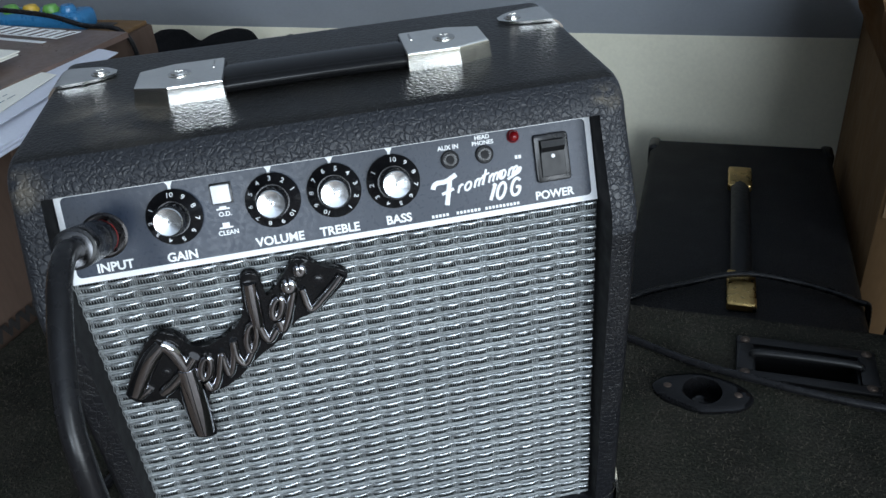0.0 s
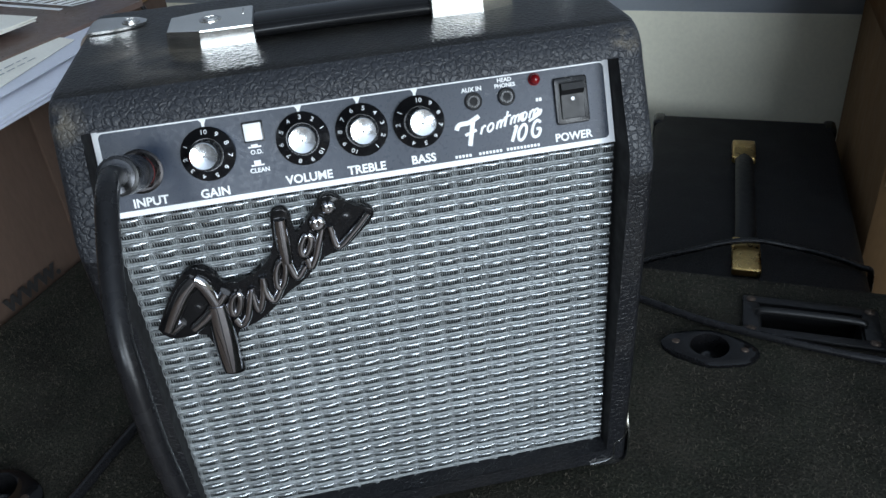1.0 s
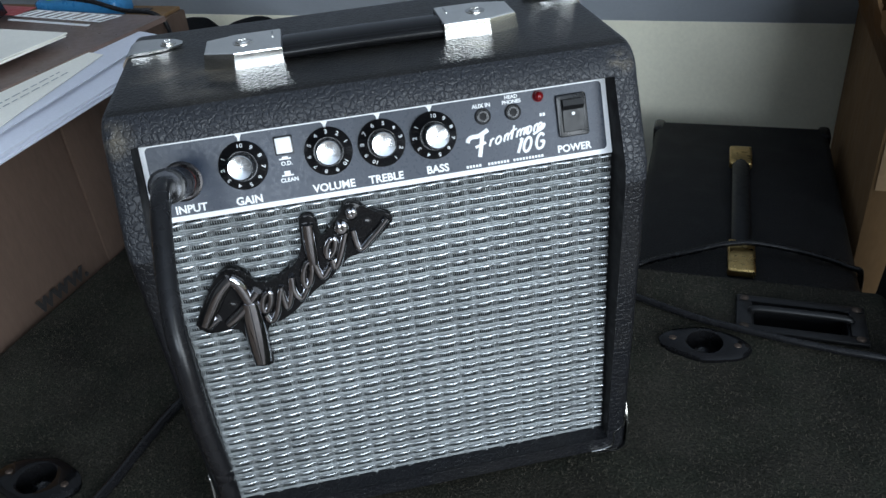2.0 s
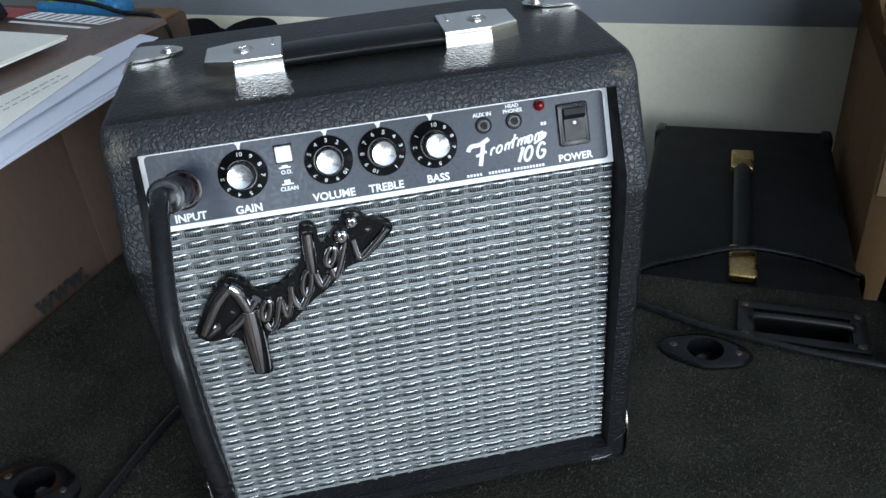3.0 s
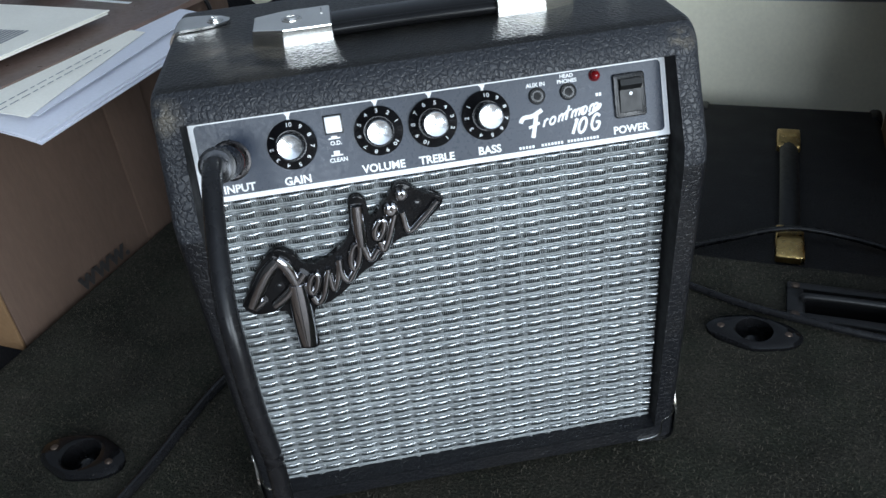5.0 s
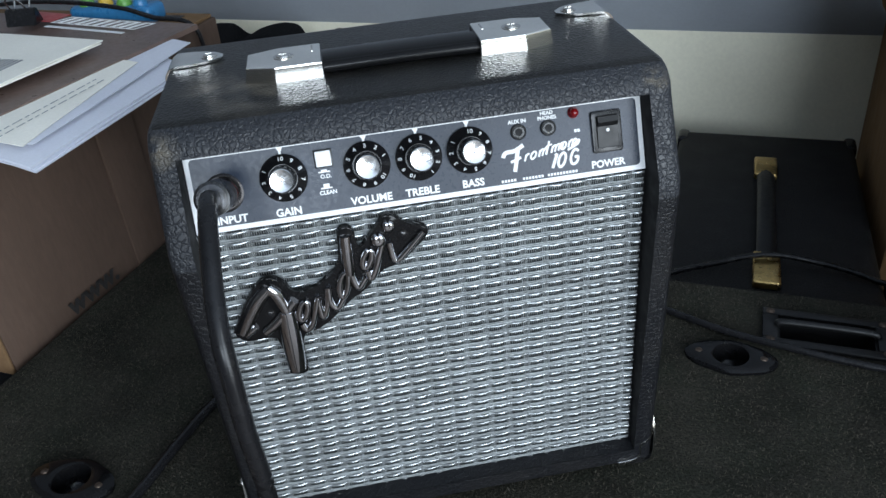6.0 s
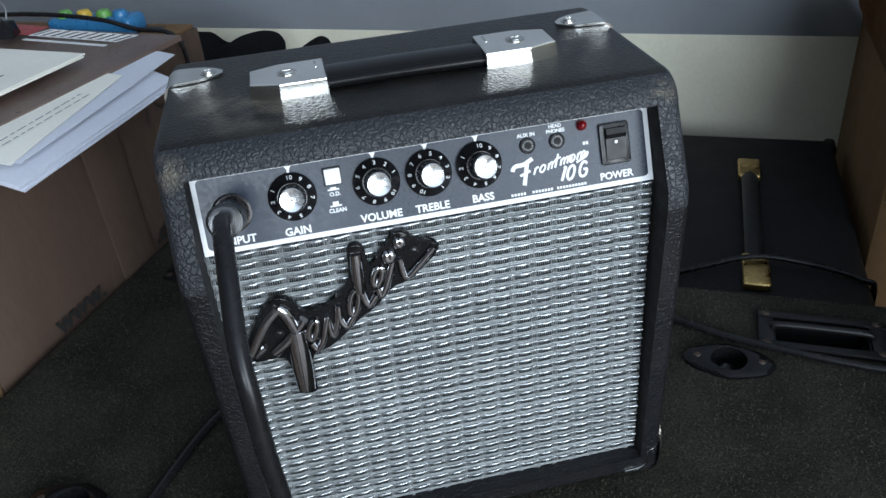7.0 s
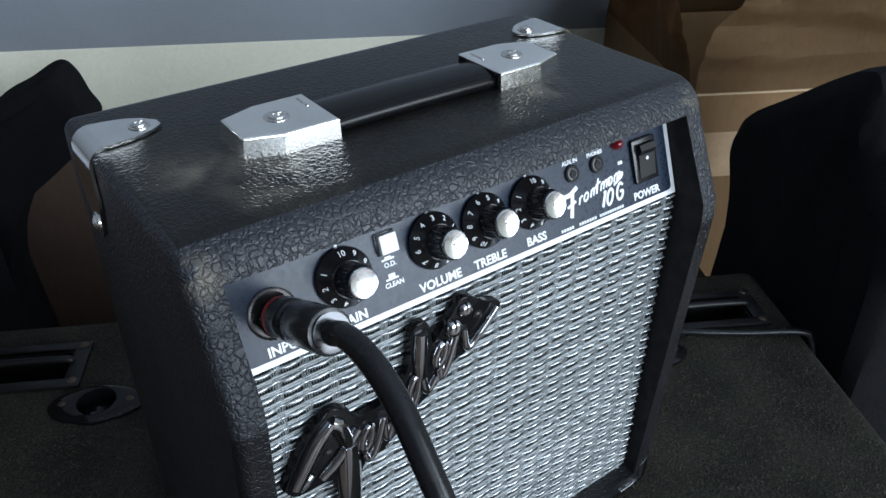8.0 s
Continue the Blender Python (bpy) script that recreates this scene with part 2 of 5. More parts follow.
def lathe(bm, profile, m, seg=28, flute=0.0, flutes=0):
    """A turned body: profile of (radius, height) along m's z."""
    rings = []
    for r, h in profile:
        ring = []
        for k in range(seg):
            a = 2 * math.pi * k / seg
            rr = r * (1 + (flute if flutes and k % 2 else 0))
            ring.append(bm.verts.new(m @ Vector((rr * math.cos(a), rr * math.sin(a), h))))
        rings.append(ring)
    for p, q in zip(rings, rings[1:]):
        for k in range(seg):
            bm.faces.new((p[k], p[(k + 1) % seg], q[(k + 1) % seg], q[k]))
    bm.faces.new(rings[0][::-1])
    bm.faces.new(rings[-1])


def smooth_path(pts, steps=8):
    """Catmull-Rom through the points."""
    p = [Vector(q) for q in pts]
    p = [2 * p[0] - p[1]] + p + [2 * p[-1] - p[-2]]
    out = []
    for i in range(1, len(p) - 2):
        for k in range(steps):
            t = k / steps
            a, b, c, d = p[i - 1], p[i], p[i + 1], p[i + 2]
            out.append(0.5 * (2 * b + (c - a) * t + (2 * a - 5 * b + 4 * c - d) * t * t + (3 * b - a - 3 * c + d) * t ** 3))
    return out + [p[-2]]


def tube(bm, pts, r, seg=8, flat=1.0, up=(0, 0, 1), steps=8):
    """A round or flattened cord along a smooth path; r is a number or a function of 0..1."""
    path = smooth_path(pts, steps) if steps else [Vector(q) for q in pts]
    rings = []
    for i, q in enumerate(path):
        d = (path[min(i + 1, len(path) - 1)] - path[max(i - 1, 0)]).normalized()
        side = d.cross(Vector(up))
        side = side.normalized() if side.length > 1e-4 else Vector((1, 0, 0))
        top = side.cross(d).normalized()
        rad = r(i / (len(path) - 1)) if callable(r) else r
        rings.append([bm.verts.new(q + side * rad * math.cos(2 * math.pi * k / seg) + top * rad * flat * math.sin(2 * math.pi * k / seg)) for k in range(seg)])
    for p, q in zip(rings, rings[1:]):
        for k in range(seg):
            bm.faces.new((p[k], p[(k + 1) % seg], q[(k + 1) % seg], q[k]))
    bm.faces.new(rings[0][::-1])
    bm.faces.new(rings[-1])


def prism(bm, outline, z0, z1, m=None, bevel=0.0, seg=2):
    """A plate of the given outline between two heights, with rounded upper rim."""
    m = m or Matrix()
    low = [bm.verts.new((x, y, z0)) for x, y in outline]
    high = [bm.verts.new((x, y, z1)) for x, y in outline]
    n = len(outline)
    bm.faces.new(low[::-1])
    cap = bm.faces.new(high)
    for k in range(n):
        bm.faces.new((low[k], low[(k + 1) % n], high[(k + 1) % n], high[k]))
    vs = set(low + high)
    if bevel:
        g = bmesh.ops.bevel(bm, geom=list(cap.edges), offset=bevel, segments=seg, profile=0.5, affect="EDGES")
        vs = {v for v in vs if v.is_valid} | {v for f in g["faces"] for v in f.verts}
    bmesh.ops.transform(bm, matrix=m, verts=list(vs))


def writing(bm, text, size, m, lift=0.0002, shear=0.0, weight=0.028):
    """Raised print in the built-in font, centred on m."""
    cu = bpy.data.curves.new("print", "FONT")
    cu.body, cu.size, cu.align_x, cu.align_y, cu.extrude, cu.shear, cu.offset = text, size, "CENTER", "CENTER", lift, shear, size * weight
    cu.resolution_u = 3
    ob = bpy.data.objects.new("print", cu)
    scene.collection.objects.link(ob)
    me = bpy.data.meshes.new_from_object(ob.evaluated_get(bpy.context.evaluated_depsgraph_get()))
    me.transform(m)
    bm.from_mesh(me)
    bpy.data.objects.remove(ob), bpy.data.curves.remove(cu), bpy.data.meshes.remove(me)


def letters(name, text, size, m, lift, weight, mat, parent, label=""):
    """Print, every sign a part of its own."""
    bm = bmesh.new()
    writing(bm, text, size, m, lift, weight=weight)
    bm.verts.ensure_lookup_table()
    left = set(bm.verts)
    while left:
        seed = left.pop()
        group, todo = {seed}, [seed]
        while todo:
            for e in todo.pop().link_edges:
                for v in e.verts:
                    if v not in group:
                        group.add(v), todo.append(v)
        left -= group
        order = sorted(group, key=lambda v: v.index)
        b2 = bmesh.new()
        copy = {v: b2.verts.new(v.co) for v in order}
        for f in sorted({f for v in order for f in v.link_faces}, key=lambda f: f.index):
            b2.faces.new([copy[v] for v in f.verts])
        part(name, b2, mat, parent, label, smooth=False)
    bm.free()


def screw(bm, m, r=0.0036, h=0.0016):
    """A domed cross-head screw with its washer."""
    lathe(bm, [(r * 1.35, 0), (r * 1.35, 0.0004), (r, 0.0005), (r * 0.92, h * 0.7), (r * 0.5, h), (0.0002, h * 1.05)], m, 18)
    for a in (0, 90):
        box(bm, (-r * 0.5, -r * 0.09, h * 0.95), (r * 0.5, r * 0.09, h * 1.12), m=m @ pose(0, 0, 0, 0, 0, a))


# ---- the room ----
WALL_Y, CREASE = 0.53, 0.053
FLOOR_Z, ROOM_L, ROOM_R = -0.42, -2.2, WIN_X


def slab(name, lo, hi, mat, label, category, bevel=0.0):
    bm = bmesh.new()
    box(bm, lo, hi, bevel)
    ob = part(name, bm, mat, None, smooth=bool(bevel))
    ob.matrix_basis = CAB
    return tagged(ob, label, category, kind="structure")


slab("floor", (ROOM_L, WIN_Y - 0.2, FLOOR_Z - 0.05), (ROOM_R, WALL_Y + 0.12, FLOOR_Z), FLOOR, "brown wooden floor under the stored gear", "floor")
slab("wall_back", (ROOM_L, WALL_Y, FLOOR_Z), (ROOM_R, WALL_Y + 0.12, CREASE), PLASTER, "low cream plaster wall under a sloping ceiling", "wall")
# out of view; its dark colour only holds the fill light down
slab("wall_left", (ROOM_L - 0.1, WIN_Y - 0.2, FLOOR_Z - 0.05), (ROOM_L, WALL_Y + 0.12, 2.2), DIM_WALL, "unseen side wall, coloured dark to cut fill light", "wall")
slab("baseboard", (ROOM_L, WALL_Y - 0.014, FLOOR_Z), (ROOM_R, WALL_Y, FLOOR_Z + 0.15), WHITE_TRIM, "white painted baseboard along the low wall", "baseboard", 0.003)


def window_wall():
    bm = bmesh.new()
    x0, x1 = WIN_X, WIN_X + 0.16
    box(bm, (x0, WIN_Y - 0.2, FLOOR_Z - 0.05), (x1, WIN_Y0, 2.2))
    box(bm, (x0, WIN_Y1, FLOOR_Z - 0.05), (x1, WALL_Y + 0.12, 2.2))
    box(bm, (x0, WIN_Y0, WIN_Z1), (x1, WIN_Y1, 2.2))
    box(bm, (x0, WIN_Y0, FLOOR_Z - 0.05), (x1, WIN_Y1, WIN_Z0 - 0.03))
    ob = part("wall_right", bm, PLASTER, smooth=False)
    ob.matrix_basis = CAB
    tagged(ob, "cream plaster wall with a wide window opening", "wall", kind="structure")
    bm = bmesh.new()
    y0, y1 = WIN_Y - 0.16, WIN_Y
    box(bm, (ROOM_L, y0, FLOOR_Z - 0.05), (FILL_X0, y1, 2.2))
    box(bm, (FILL_X1, y0, FLOOR_Z - 0.05), (ROOM_R, y1, 2.2))
    box(bm, (FILL_X0, y0, FILL_Z1), (FILL_X1, y1, 2.2))
    box(bm, (FILL_X0, y0, FLOOR_Z - 0.05), (FILL_X1, y1, FILL_Z0 - 0.03))
    # out of view; dark so that the chrome mirrors little light
    ob = part("wall_front", bm, DIM_WALL, smooth=False)
    ob.matrix_basis = CAB
    tagged(ob, "unseen wall coloured dark for reflections, with a window opening", "wall", kind="structure")
    # unseen frame round the added fill lamp
    win = root("fill_window", CAB, "unseen white framed window added for fill light", "window", kind="structure")
    for name, lo, hi in (("window_frame", (FILL_X0, y0 + 0.03, FILL_Z0), (FILL_X0 + 0.05, y0 + 0.08, FILL_Z1)),
                         ("window_frame", (FILL_X1 - 0.05, y0 + 0.03, FILL_Z0), (FILL_X1, y0 + 0.08, FILL_Z1)),
                         ("window_sill", (FILL_X0 - 0.02, y0, FILL_Z0 - 0.03), (FILL_X1 + 0.02, y1 + 0.03, FILL_Z0))):
        b2 = bmesh.new()
        box(b2, lo, hi, 0.004)
        part(name, b2, WHITE_TRIM, win)
    win = root("window_1", CAB, "wide unseen white framed window added for fill light", "window", kind="structure")
    for name, lo, hi in (("window_frame", (x0 + 0.08, WIN_Y0, WIN_Z0), (x0 + 0.13, WIN_Y0 + 0.05, WIN_Z1)),
                         ("window_frame", (x0 + 0.08, WIN_Y1 - 0.05, WIN_Z0), (x0 + 0.13, WIN_Y1, WIN_Z1)),
                         ("window_frame", (x0 + 0.08, WIN_Y0 + 0.05, WIN_Z1 - 0.05), (x0 + 0.13, WIN_Y1 - 0.05, WIN_Z1)),
                         ("window_sill", (x0 - 0.03, WIN_Y0 - 0.02, WIN_Z0 - 0.03), (x1, WIN_Y1 + 0.02, WIN_Z0))):
        b2 = bmesh.new()
        box(b2, lo, hi, 0.004)
        part(name, b2, WHITE_TRIM, win)


window_wall()


def ceiling():
    """A slope that rises from the low wall over the camera, then a level part."""
    bm = bmesh.new()
    prof = [(WALL_Y, CREASE), (-1.15, 2.12), (WIN_Y - 0.2, 2.12), (WIN_Y - 0.2, 2.24), (-1.2, 2.24), (WALL_Y + 0.12, CREASE + 0.001)]
    ends = [[bm.verts.new((x, y, z)) for y, z in prof] for x in (ROOM_L, ROOM_R)]
    n = len(prof)
    for k in range(n):
        bm.faces.new((ends[0][k], ends[0][(k + 1) % n], ends[1][(k + 1) % n], ends[1][k]))
    bm.faces.new(ends[0]), bm.faces.new(ends[1][::-1])
    ob = part("ceiling", bm, CEILING, smooth=False)
    ob.matrix_basis = CAB
    tagged(ob, "sloping ceiling painted pale blue grey", "ceiling", kind="structure")


ceiling()


# ---- the carpeted speaker cabinet that everything stands on ----
CAB_W, CAB_D, CAB_H = 0.708, 0.434, 0.41


def cup(parent, x, y):
    """A black plastic foot cup: an oval flange with a round hollow and two screws."""
    bm = bmesh.new()
    m = Matrix.Translation((x, y, 0))
    seg, rings = 40, []

    def oval(k, a, b, h):
        t = 2 * math.pi * k / seg
        c, s = math.cos(t), math.sin(t)
        r = 1 / math.sqrt((c / a) ** 2 + (s / b) ** 2)
        r *= 1 + 0.10 * max(0, math.cos(2 * t)) - 0.06 * abs(math.sin(2 * t))
        return bm.verts.new(m @ Vector((r * c, r * s, h)))
    for a, b, h in ((0.0312, 0.0200, 0.0), (0.0312, 0.0200, 0.0025), (0.0290, 0.0180, 0.0042)):
        rings.append([oval(k, a, b, h) for k in range(seg)])
    for r, h in ((0.0145, 0.0050), (0.0134, 0.0044), (0.0126, 0.0020), (0.0121, -0.0060), (0.0105, -0.0100), (0.0075, -0.0125), (0.0040, -0.0135)):
        rings.append([bm.verts.new(m @ Vector((r * math.cos(2 * math.pi * k / seg), r * math.sin(2 * math.pi * k / seg), h))) for k in range(seg)])
    for p, q in zip(rings, rings[1:]):
        for k in range(seg):
            bm.faces.new((p[k], p[(k + 1) % seg], q[(k + 1) % seg], q[k]))
    ob = part("foot_cup", bm, GLOSS_BLACK, parent, "glossy black plastic cup with two screws")
    b2 = bmesh.new()
    lathe(b2, [(0.0045, -0.0160), (0.0045, -0.0136), (0.0005, -0.0136)], m, 24)
    part("cup_floor", b2, GLOSS_BLACK, ob)
    for sx in (-1, 1):
        b2 = bmesh.new()
        screw(b2, Matrix.Translation((x + sx * 0.0235, y, 0.0040)), 0.0026, 0.0014)
        part("screw", b2, RUST_STEEL, ob)


def recessed_handle(parent, x0, x1, y0, y1):
    """A black plate with a sunk tray and a bar across it."""
    bm = bmesh.new()
    t, rim = 0.004, 0.012
    xc0, xc1, yc0, yc1 = x0 + rim, x1 - rim, y0 + rim * 0.7, y1 - rim * 0.7
    for lo, hi in (((x0, y0, 0), (x1, yc0, t)), ((x0, yc1, 0), (x1, y1, t)), ((x0, yc0, 0), (xc0, yc1, t)), ((xc1, yc0, 0), (x1, yc1, t))):
        box(bm, lo, hi, 0.0012)
    plate = part("handle_plate", bm, MATT_BLACK, parent, "black plastic recessed handle plate")
    b2 = bmesh.new()
    for lo, hi in (((xc0, yc0, -0.0290), (xc1, yc1, -0.0270)), ((xc0, yc0, -0.027), (xc0 + 0.0015, yc1, 0.001)), ((xc1 - 0.0015, yc0, -0.027), (xc1, yc1, 0.001)),
                   ((xc0 + 0.0015, yc0, -0.027), (xc1 - 0.0015, yc0 + 0.0015, 0.001)), ((xc0 + 0.0015, yc1 - 0.0015, -0.027), (xc1 - 0.0015, yc1, 0.001))):
        box(b2, lo, hi)
    part("handle_tray", b2, MATT_BLACK, plate, smooth=False)
    b2 = bmesh.new()
    ym = (y0 + y1) / 2 + 0.002
    tube(b2, [(xc0 - 0.001, ym, 0.003), (xc0 + 0.006, ym, 0.0065), (xc1 - 0.006, ym, 0.0065), (xc1 + 0.001, ym, 0.003)], 0.0029, 10)
    part("grip_bar", b2, MATT_BLACK, plate)
    for sx in (x0 + 0.006, x1 - 0.006):
        for sy in (y0 + 0.005, y1 - 0.005):
            b3 = bmesh.new()
            screw(b3, Matrix.Translation((sx, sy, t)), 0.0026, 0.0012)
            part("screw", b3, RUST_STEEL, plate)


def speaker_cabinet():
    cab = root("speaker_cabinet", CAB, "large speaker cabinet covered in worn charcoal carpet", "speaker cabinet")
    bm = bmesh.new()
    box(bm, (-CAB_W, -CAB_D, -CAB_H), (0, 0, 0), 0.010, 4)
    cups = ((-0.139, -0.103), (-0.144, -0.345), (-0.554, -0.105), (-0.566, -0.345))
    grips = ((-0.117, -0.022, -0.081, -0.034), (-0.666, -0.571, -0.084, -0.033))
    b2 = bmesh.new()                                     # hollows for the cups and the handles
    for x, y in cups:
        lathe(b2, [(0.0132, -0.020), (0.0132, 0.02)], Matrix.Translation((x, y, 0)), 40)
    for x0, x1, y0, y1 in grips:
        box(b2, (x0 + 0.012, y0 + 0.0084, -0.030), (x1 - 0.012, y1 - 0.0084, 0.02))
    bmesh.ops.recalc_face_normals(b2, faces=b2.faces)
    solids = []
    for b in (bm, b2):
        me = bpy.data.meshes.new("solid")
        b.to_mesh(me), b.free()
        solids.append(new("solid", me))
    mod = solids[0].modifiers.new("cut", "BOOLEAN")
    mod.object, mod.operation, mod.solver = solids[1], "DIFFERENCE", "EXACT"
    me = bpy.data.meshes.new_from_object(solids[0].evaluated_get(bpy.context.evaluated_depsgraph_get()))
    for o in solids:
        bpy.data.objects.remove(o)
    me.materials.clear()
    me.materials.append(CARPET)
    body = new("carpeted_body", me)
    body.parent = cab
    for x, y in cups:
        cup(cab, x, y)
    for g in grips:
        recessed_handle(cab, *g)
    # short loose fibres of the carpet
    rng = random.Random(4)
    verts, faces = [], []
    for _ in range(42000):
        x, y = rng.uniform(-CAB_W + 0.008, -0.008), rng.uniform(-CAB_D + 0.008, -0.008)
        if any(math.hypot(x - cx, y - cy) < 0.021 for cx, cy in cups) or any(x0 < x < x1 and y0 < y < y1 for x0, x1, y0, y1 in grips):
            continue
        a, l, h = rng.uniform(0, 6.283), rng.uniform(0.0012, 0.0042), rng.uniform(0.0002, 0.0013)
        dx, dy = math.cos(a) * l, math.sin(a) * l
        wx, wy = -math.sin(a) * 0.00017, math.cos(a) * 0.00017
        n = len(verts)
        verts += [(x - wx, y - wy, -0.0002), (x + wx, y + wy, -0.0002), (x + dx * 0.6 + wx, y + dy * 0.6 + wy, h), (x + dx * 0.6 - wx, y + dy * 0.6 - wy, h), (x + dx, y + dy, h * 0.4)]
        faces += [(n, n + 1, n + 2, n + 3), (n + 3, n + 2, n + 4)]
    me = bpy.data.meshes.new("carpet_nap")
    me.from_pydata(verts, [], faces)
    me.materials.append(FIBRE)
    ob = new("carpet_nap", me)
    ob.parent = cab
    tagged(ob, kind="stuff")
    # feet under it
    for x in (-0.06, -CAB_W + 0.06):
        for y in (-0.06, -CAB_D + 0.06):
            b2 = bmesh.new()
            lathe(b2, [(0.016, FLOOR_Z), (0.018, FLOOR_Z + 0.003), (0.018, -CAB_H + 0.001)], Matrix.Translation((x, y, 0)), 16)
            part("foot", b2, RUBBER, cab)


speaker_cabinet()


# ---- the guitar amplifier ----
HALF, DEPTH, TOP = 0.1303, 0.1300, 0.2740
PANEL_M = Matrix.Translation((0, -0.0070, 0.2370)) @ Matrix.Rotation(math.atan2(0.0365, 0.0140), 4, "X")   # x right, y up the panel, z out of it
GRILLE_Y = -0.0130


def amp_shell():
    """The hollow vinyl-covered box: a solid with rounded edges, out of which the front opening is cut."""
    prof = [(DEPTH, 0.0035), (-0.0165, 0.0035), (-0.0212, 0.0075), (-0.0320, 0.210), (-0.0310, 0.2195)]
    for k in range(8):                                   # rounded front edge of the top
        a = radians(12 + k * 78 / 7)
        prof.append((0.0060 - 0.0185 * math.cos(a), TOP - 0.0185 + 0.0185 * math.sin(a)))
    prof += [(0.030, TOP)]
    for k in range(5):
        a = radians(k * 90 / 4)
        prof.append((DEPTH - 0.0095 + 0.0095 * math.sin(a), TOP - 0.0095 + 0.0095 * math.cos(a)))
    n, r = len(prof), 0.0052
    ins = []
    for k in range(n):                                   # inward direction at each corner of the outline
        a, b, c = (Vector(prof[(k + d) % n]) for d in (-1, 0, 1))
        n1, n2 = Vector((-(b - a).y, (b - a).x)).normalized(), Vector((-(c - b).y, (c - b).x)).normalized()
        ins.append((n1 + n2) / (1 + n1.dot(n2)))
    mid = Vector((0.05, 0.14))
    if (ins[0]).dot(mid - Vector(prof[0])) < 0:
        ins = [-q for q in ins]
    bm = bmesh.new()
    rings = []
    for x, d in [(-1, 4), (-1, 3), (-1, 2), (-1, 1), (-1, 0), (1, 0), (1, 1), (1, 2), (1, 3), (1, 4)]:
        a = radians(d * 22.5)
        xx = x * (HALF - r * (1 - math.sin(a))) + 0.0003
        inset = r * (1 - math.cos(a))
        rings.append([bm.verts.new((xx, p[0] + q.x * inset, p[1] + q.y * inset)) for p, q in zip(prof, ins)])
    for p, q in zip(rings, rings[1:]):
        for k in range(n):
            bm.faces.new((p[k], p[(k + 1) % n], q[(k + 1) % n], q[k]))
    bm.faces.new(rings[0]), bm.faces.new(rings[-1][::-1])
    bmesh.ops.recalc_face_normals(bm, faces=bm.faces)
    solid = bpy.data.meshes.new("solid")
    bm.to_mesh(solid), bm.free()
    bm = bmesh.new()
    cut = [(-0.2, 0.2600), (0.0030, 0.2600), (-0.0115, 0.2180), (GRILLE_Y + 0.003, 0.2150), (GRILLE_Y + 0.003, 0.0215), (-0.0205, 0.0180), (-0.2, 0.0180)]
    ends = [[bm.verts.new((x, y, z)) for y, z in cut] for x in (-0.1175, 0.1175)]
    n = len(cut)
    for k in range(n):
        bm.faces.new((ends[0][k], ends[0][(k + 1) % n], ends[1][(k + 1) % n], ends[1][k]))
    bm.faces.new(ends[0]), bm.faces.new(ends[1][::-1])
    bmesh.ops.recalc_face_normals(bm, faces=bm.faces)
    cutter = bpy.data.meshes.new("cutter")
    bm.to_mesh(cutter), bm.free()
    a, b = new("solid", solid), new("cutter", cutter)
    mod = a.modifiers.new("cut", "BOOLEAN")
    mod.object, mod.operation, mod.solver = b, "DIFFERENCE", "EXACT"
    me = bpy.data.meshes.new_from_object(a.evaluated_get(bpy.context.evaluated_depsgraph_get()))
    bpy.data.objects.remove(a), bpy.data.objects.remove(b)
    me.materials.clear()
    for mm in (TOLEX, TOLEX_SHADED_TOP, DEEP_BLACK, SMOOTH_VINYL):
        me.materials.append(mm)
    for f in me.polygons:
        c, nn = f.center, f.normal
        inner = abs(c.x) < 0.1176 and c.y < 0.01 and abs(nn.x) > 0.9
        # upward faces take the dusty copy with painted shade, inner cheeks deep black
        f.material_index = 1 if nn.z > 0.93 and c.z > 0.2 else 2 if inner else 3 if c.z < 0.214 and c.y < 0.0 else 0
    me.shade_smooth()
    me.set_sharp_from_angle(angle=radians(38))
    return me


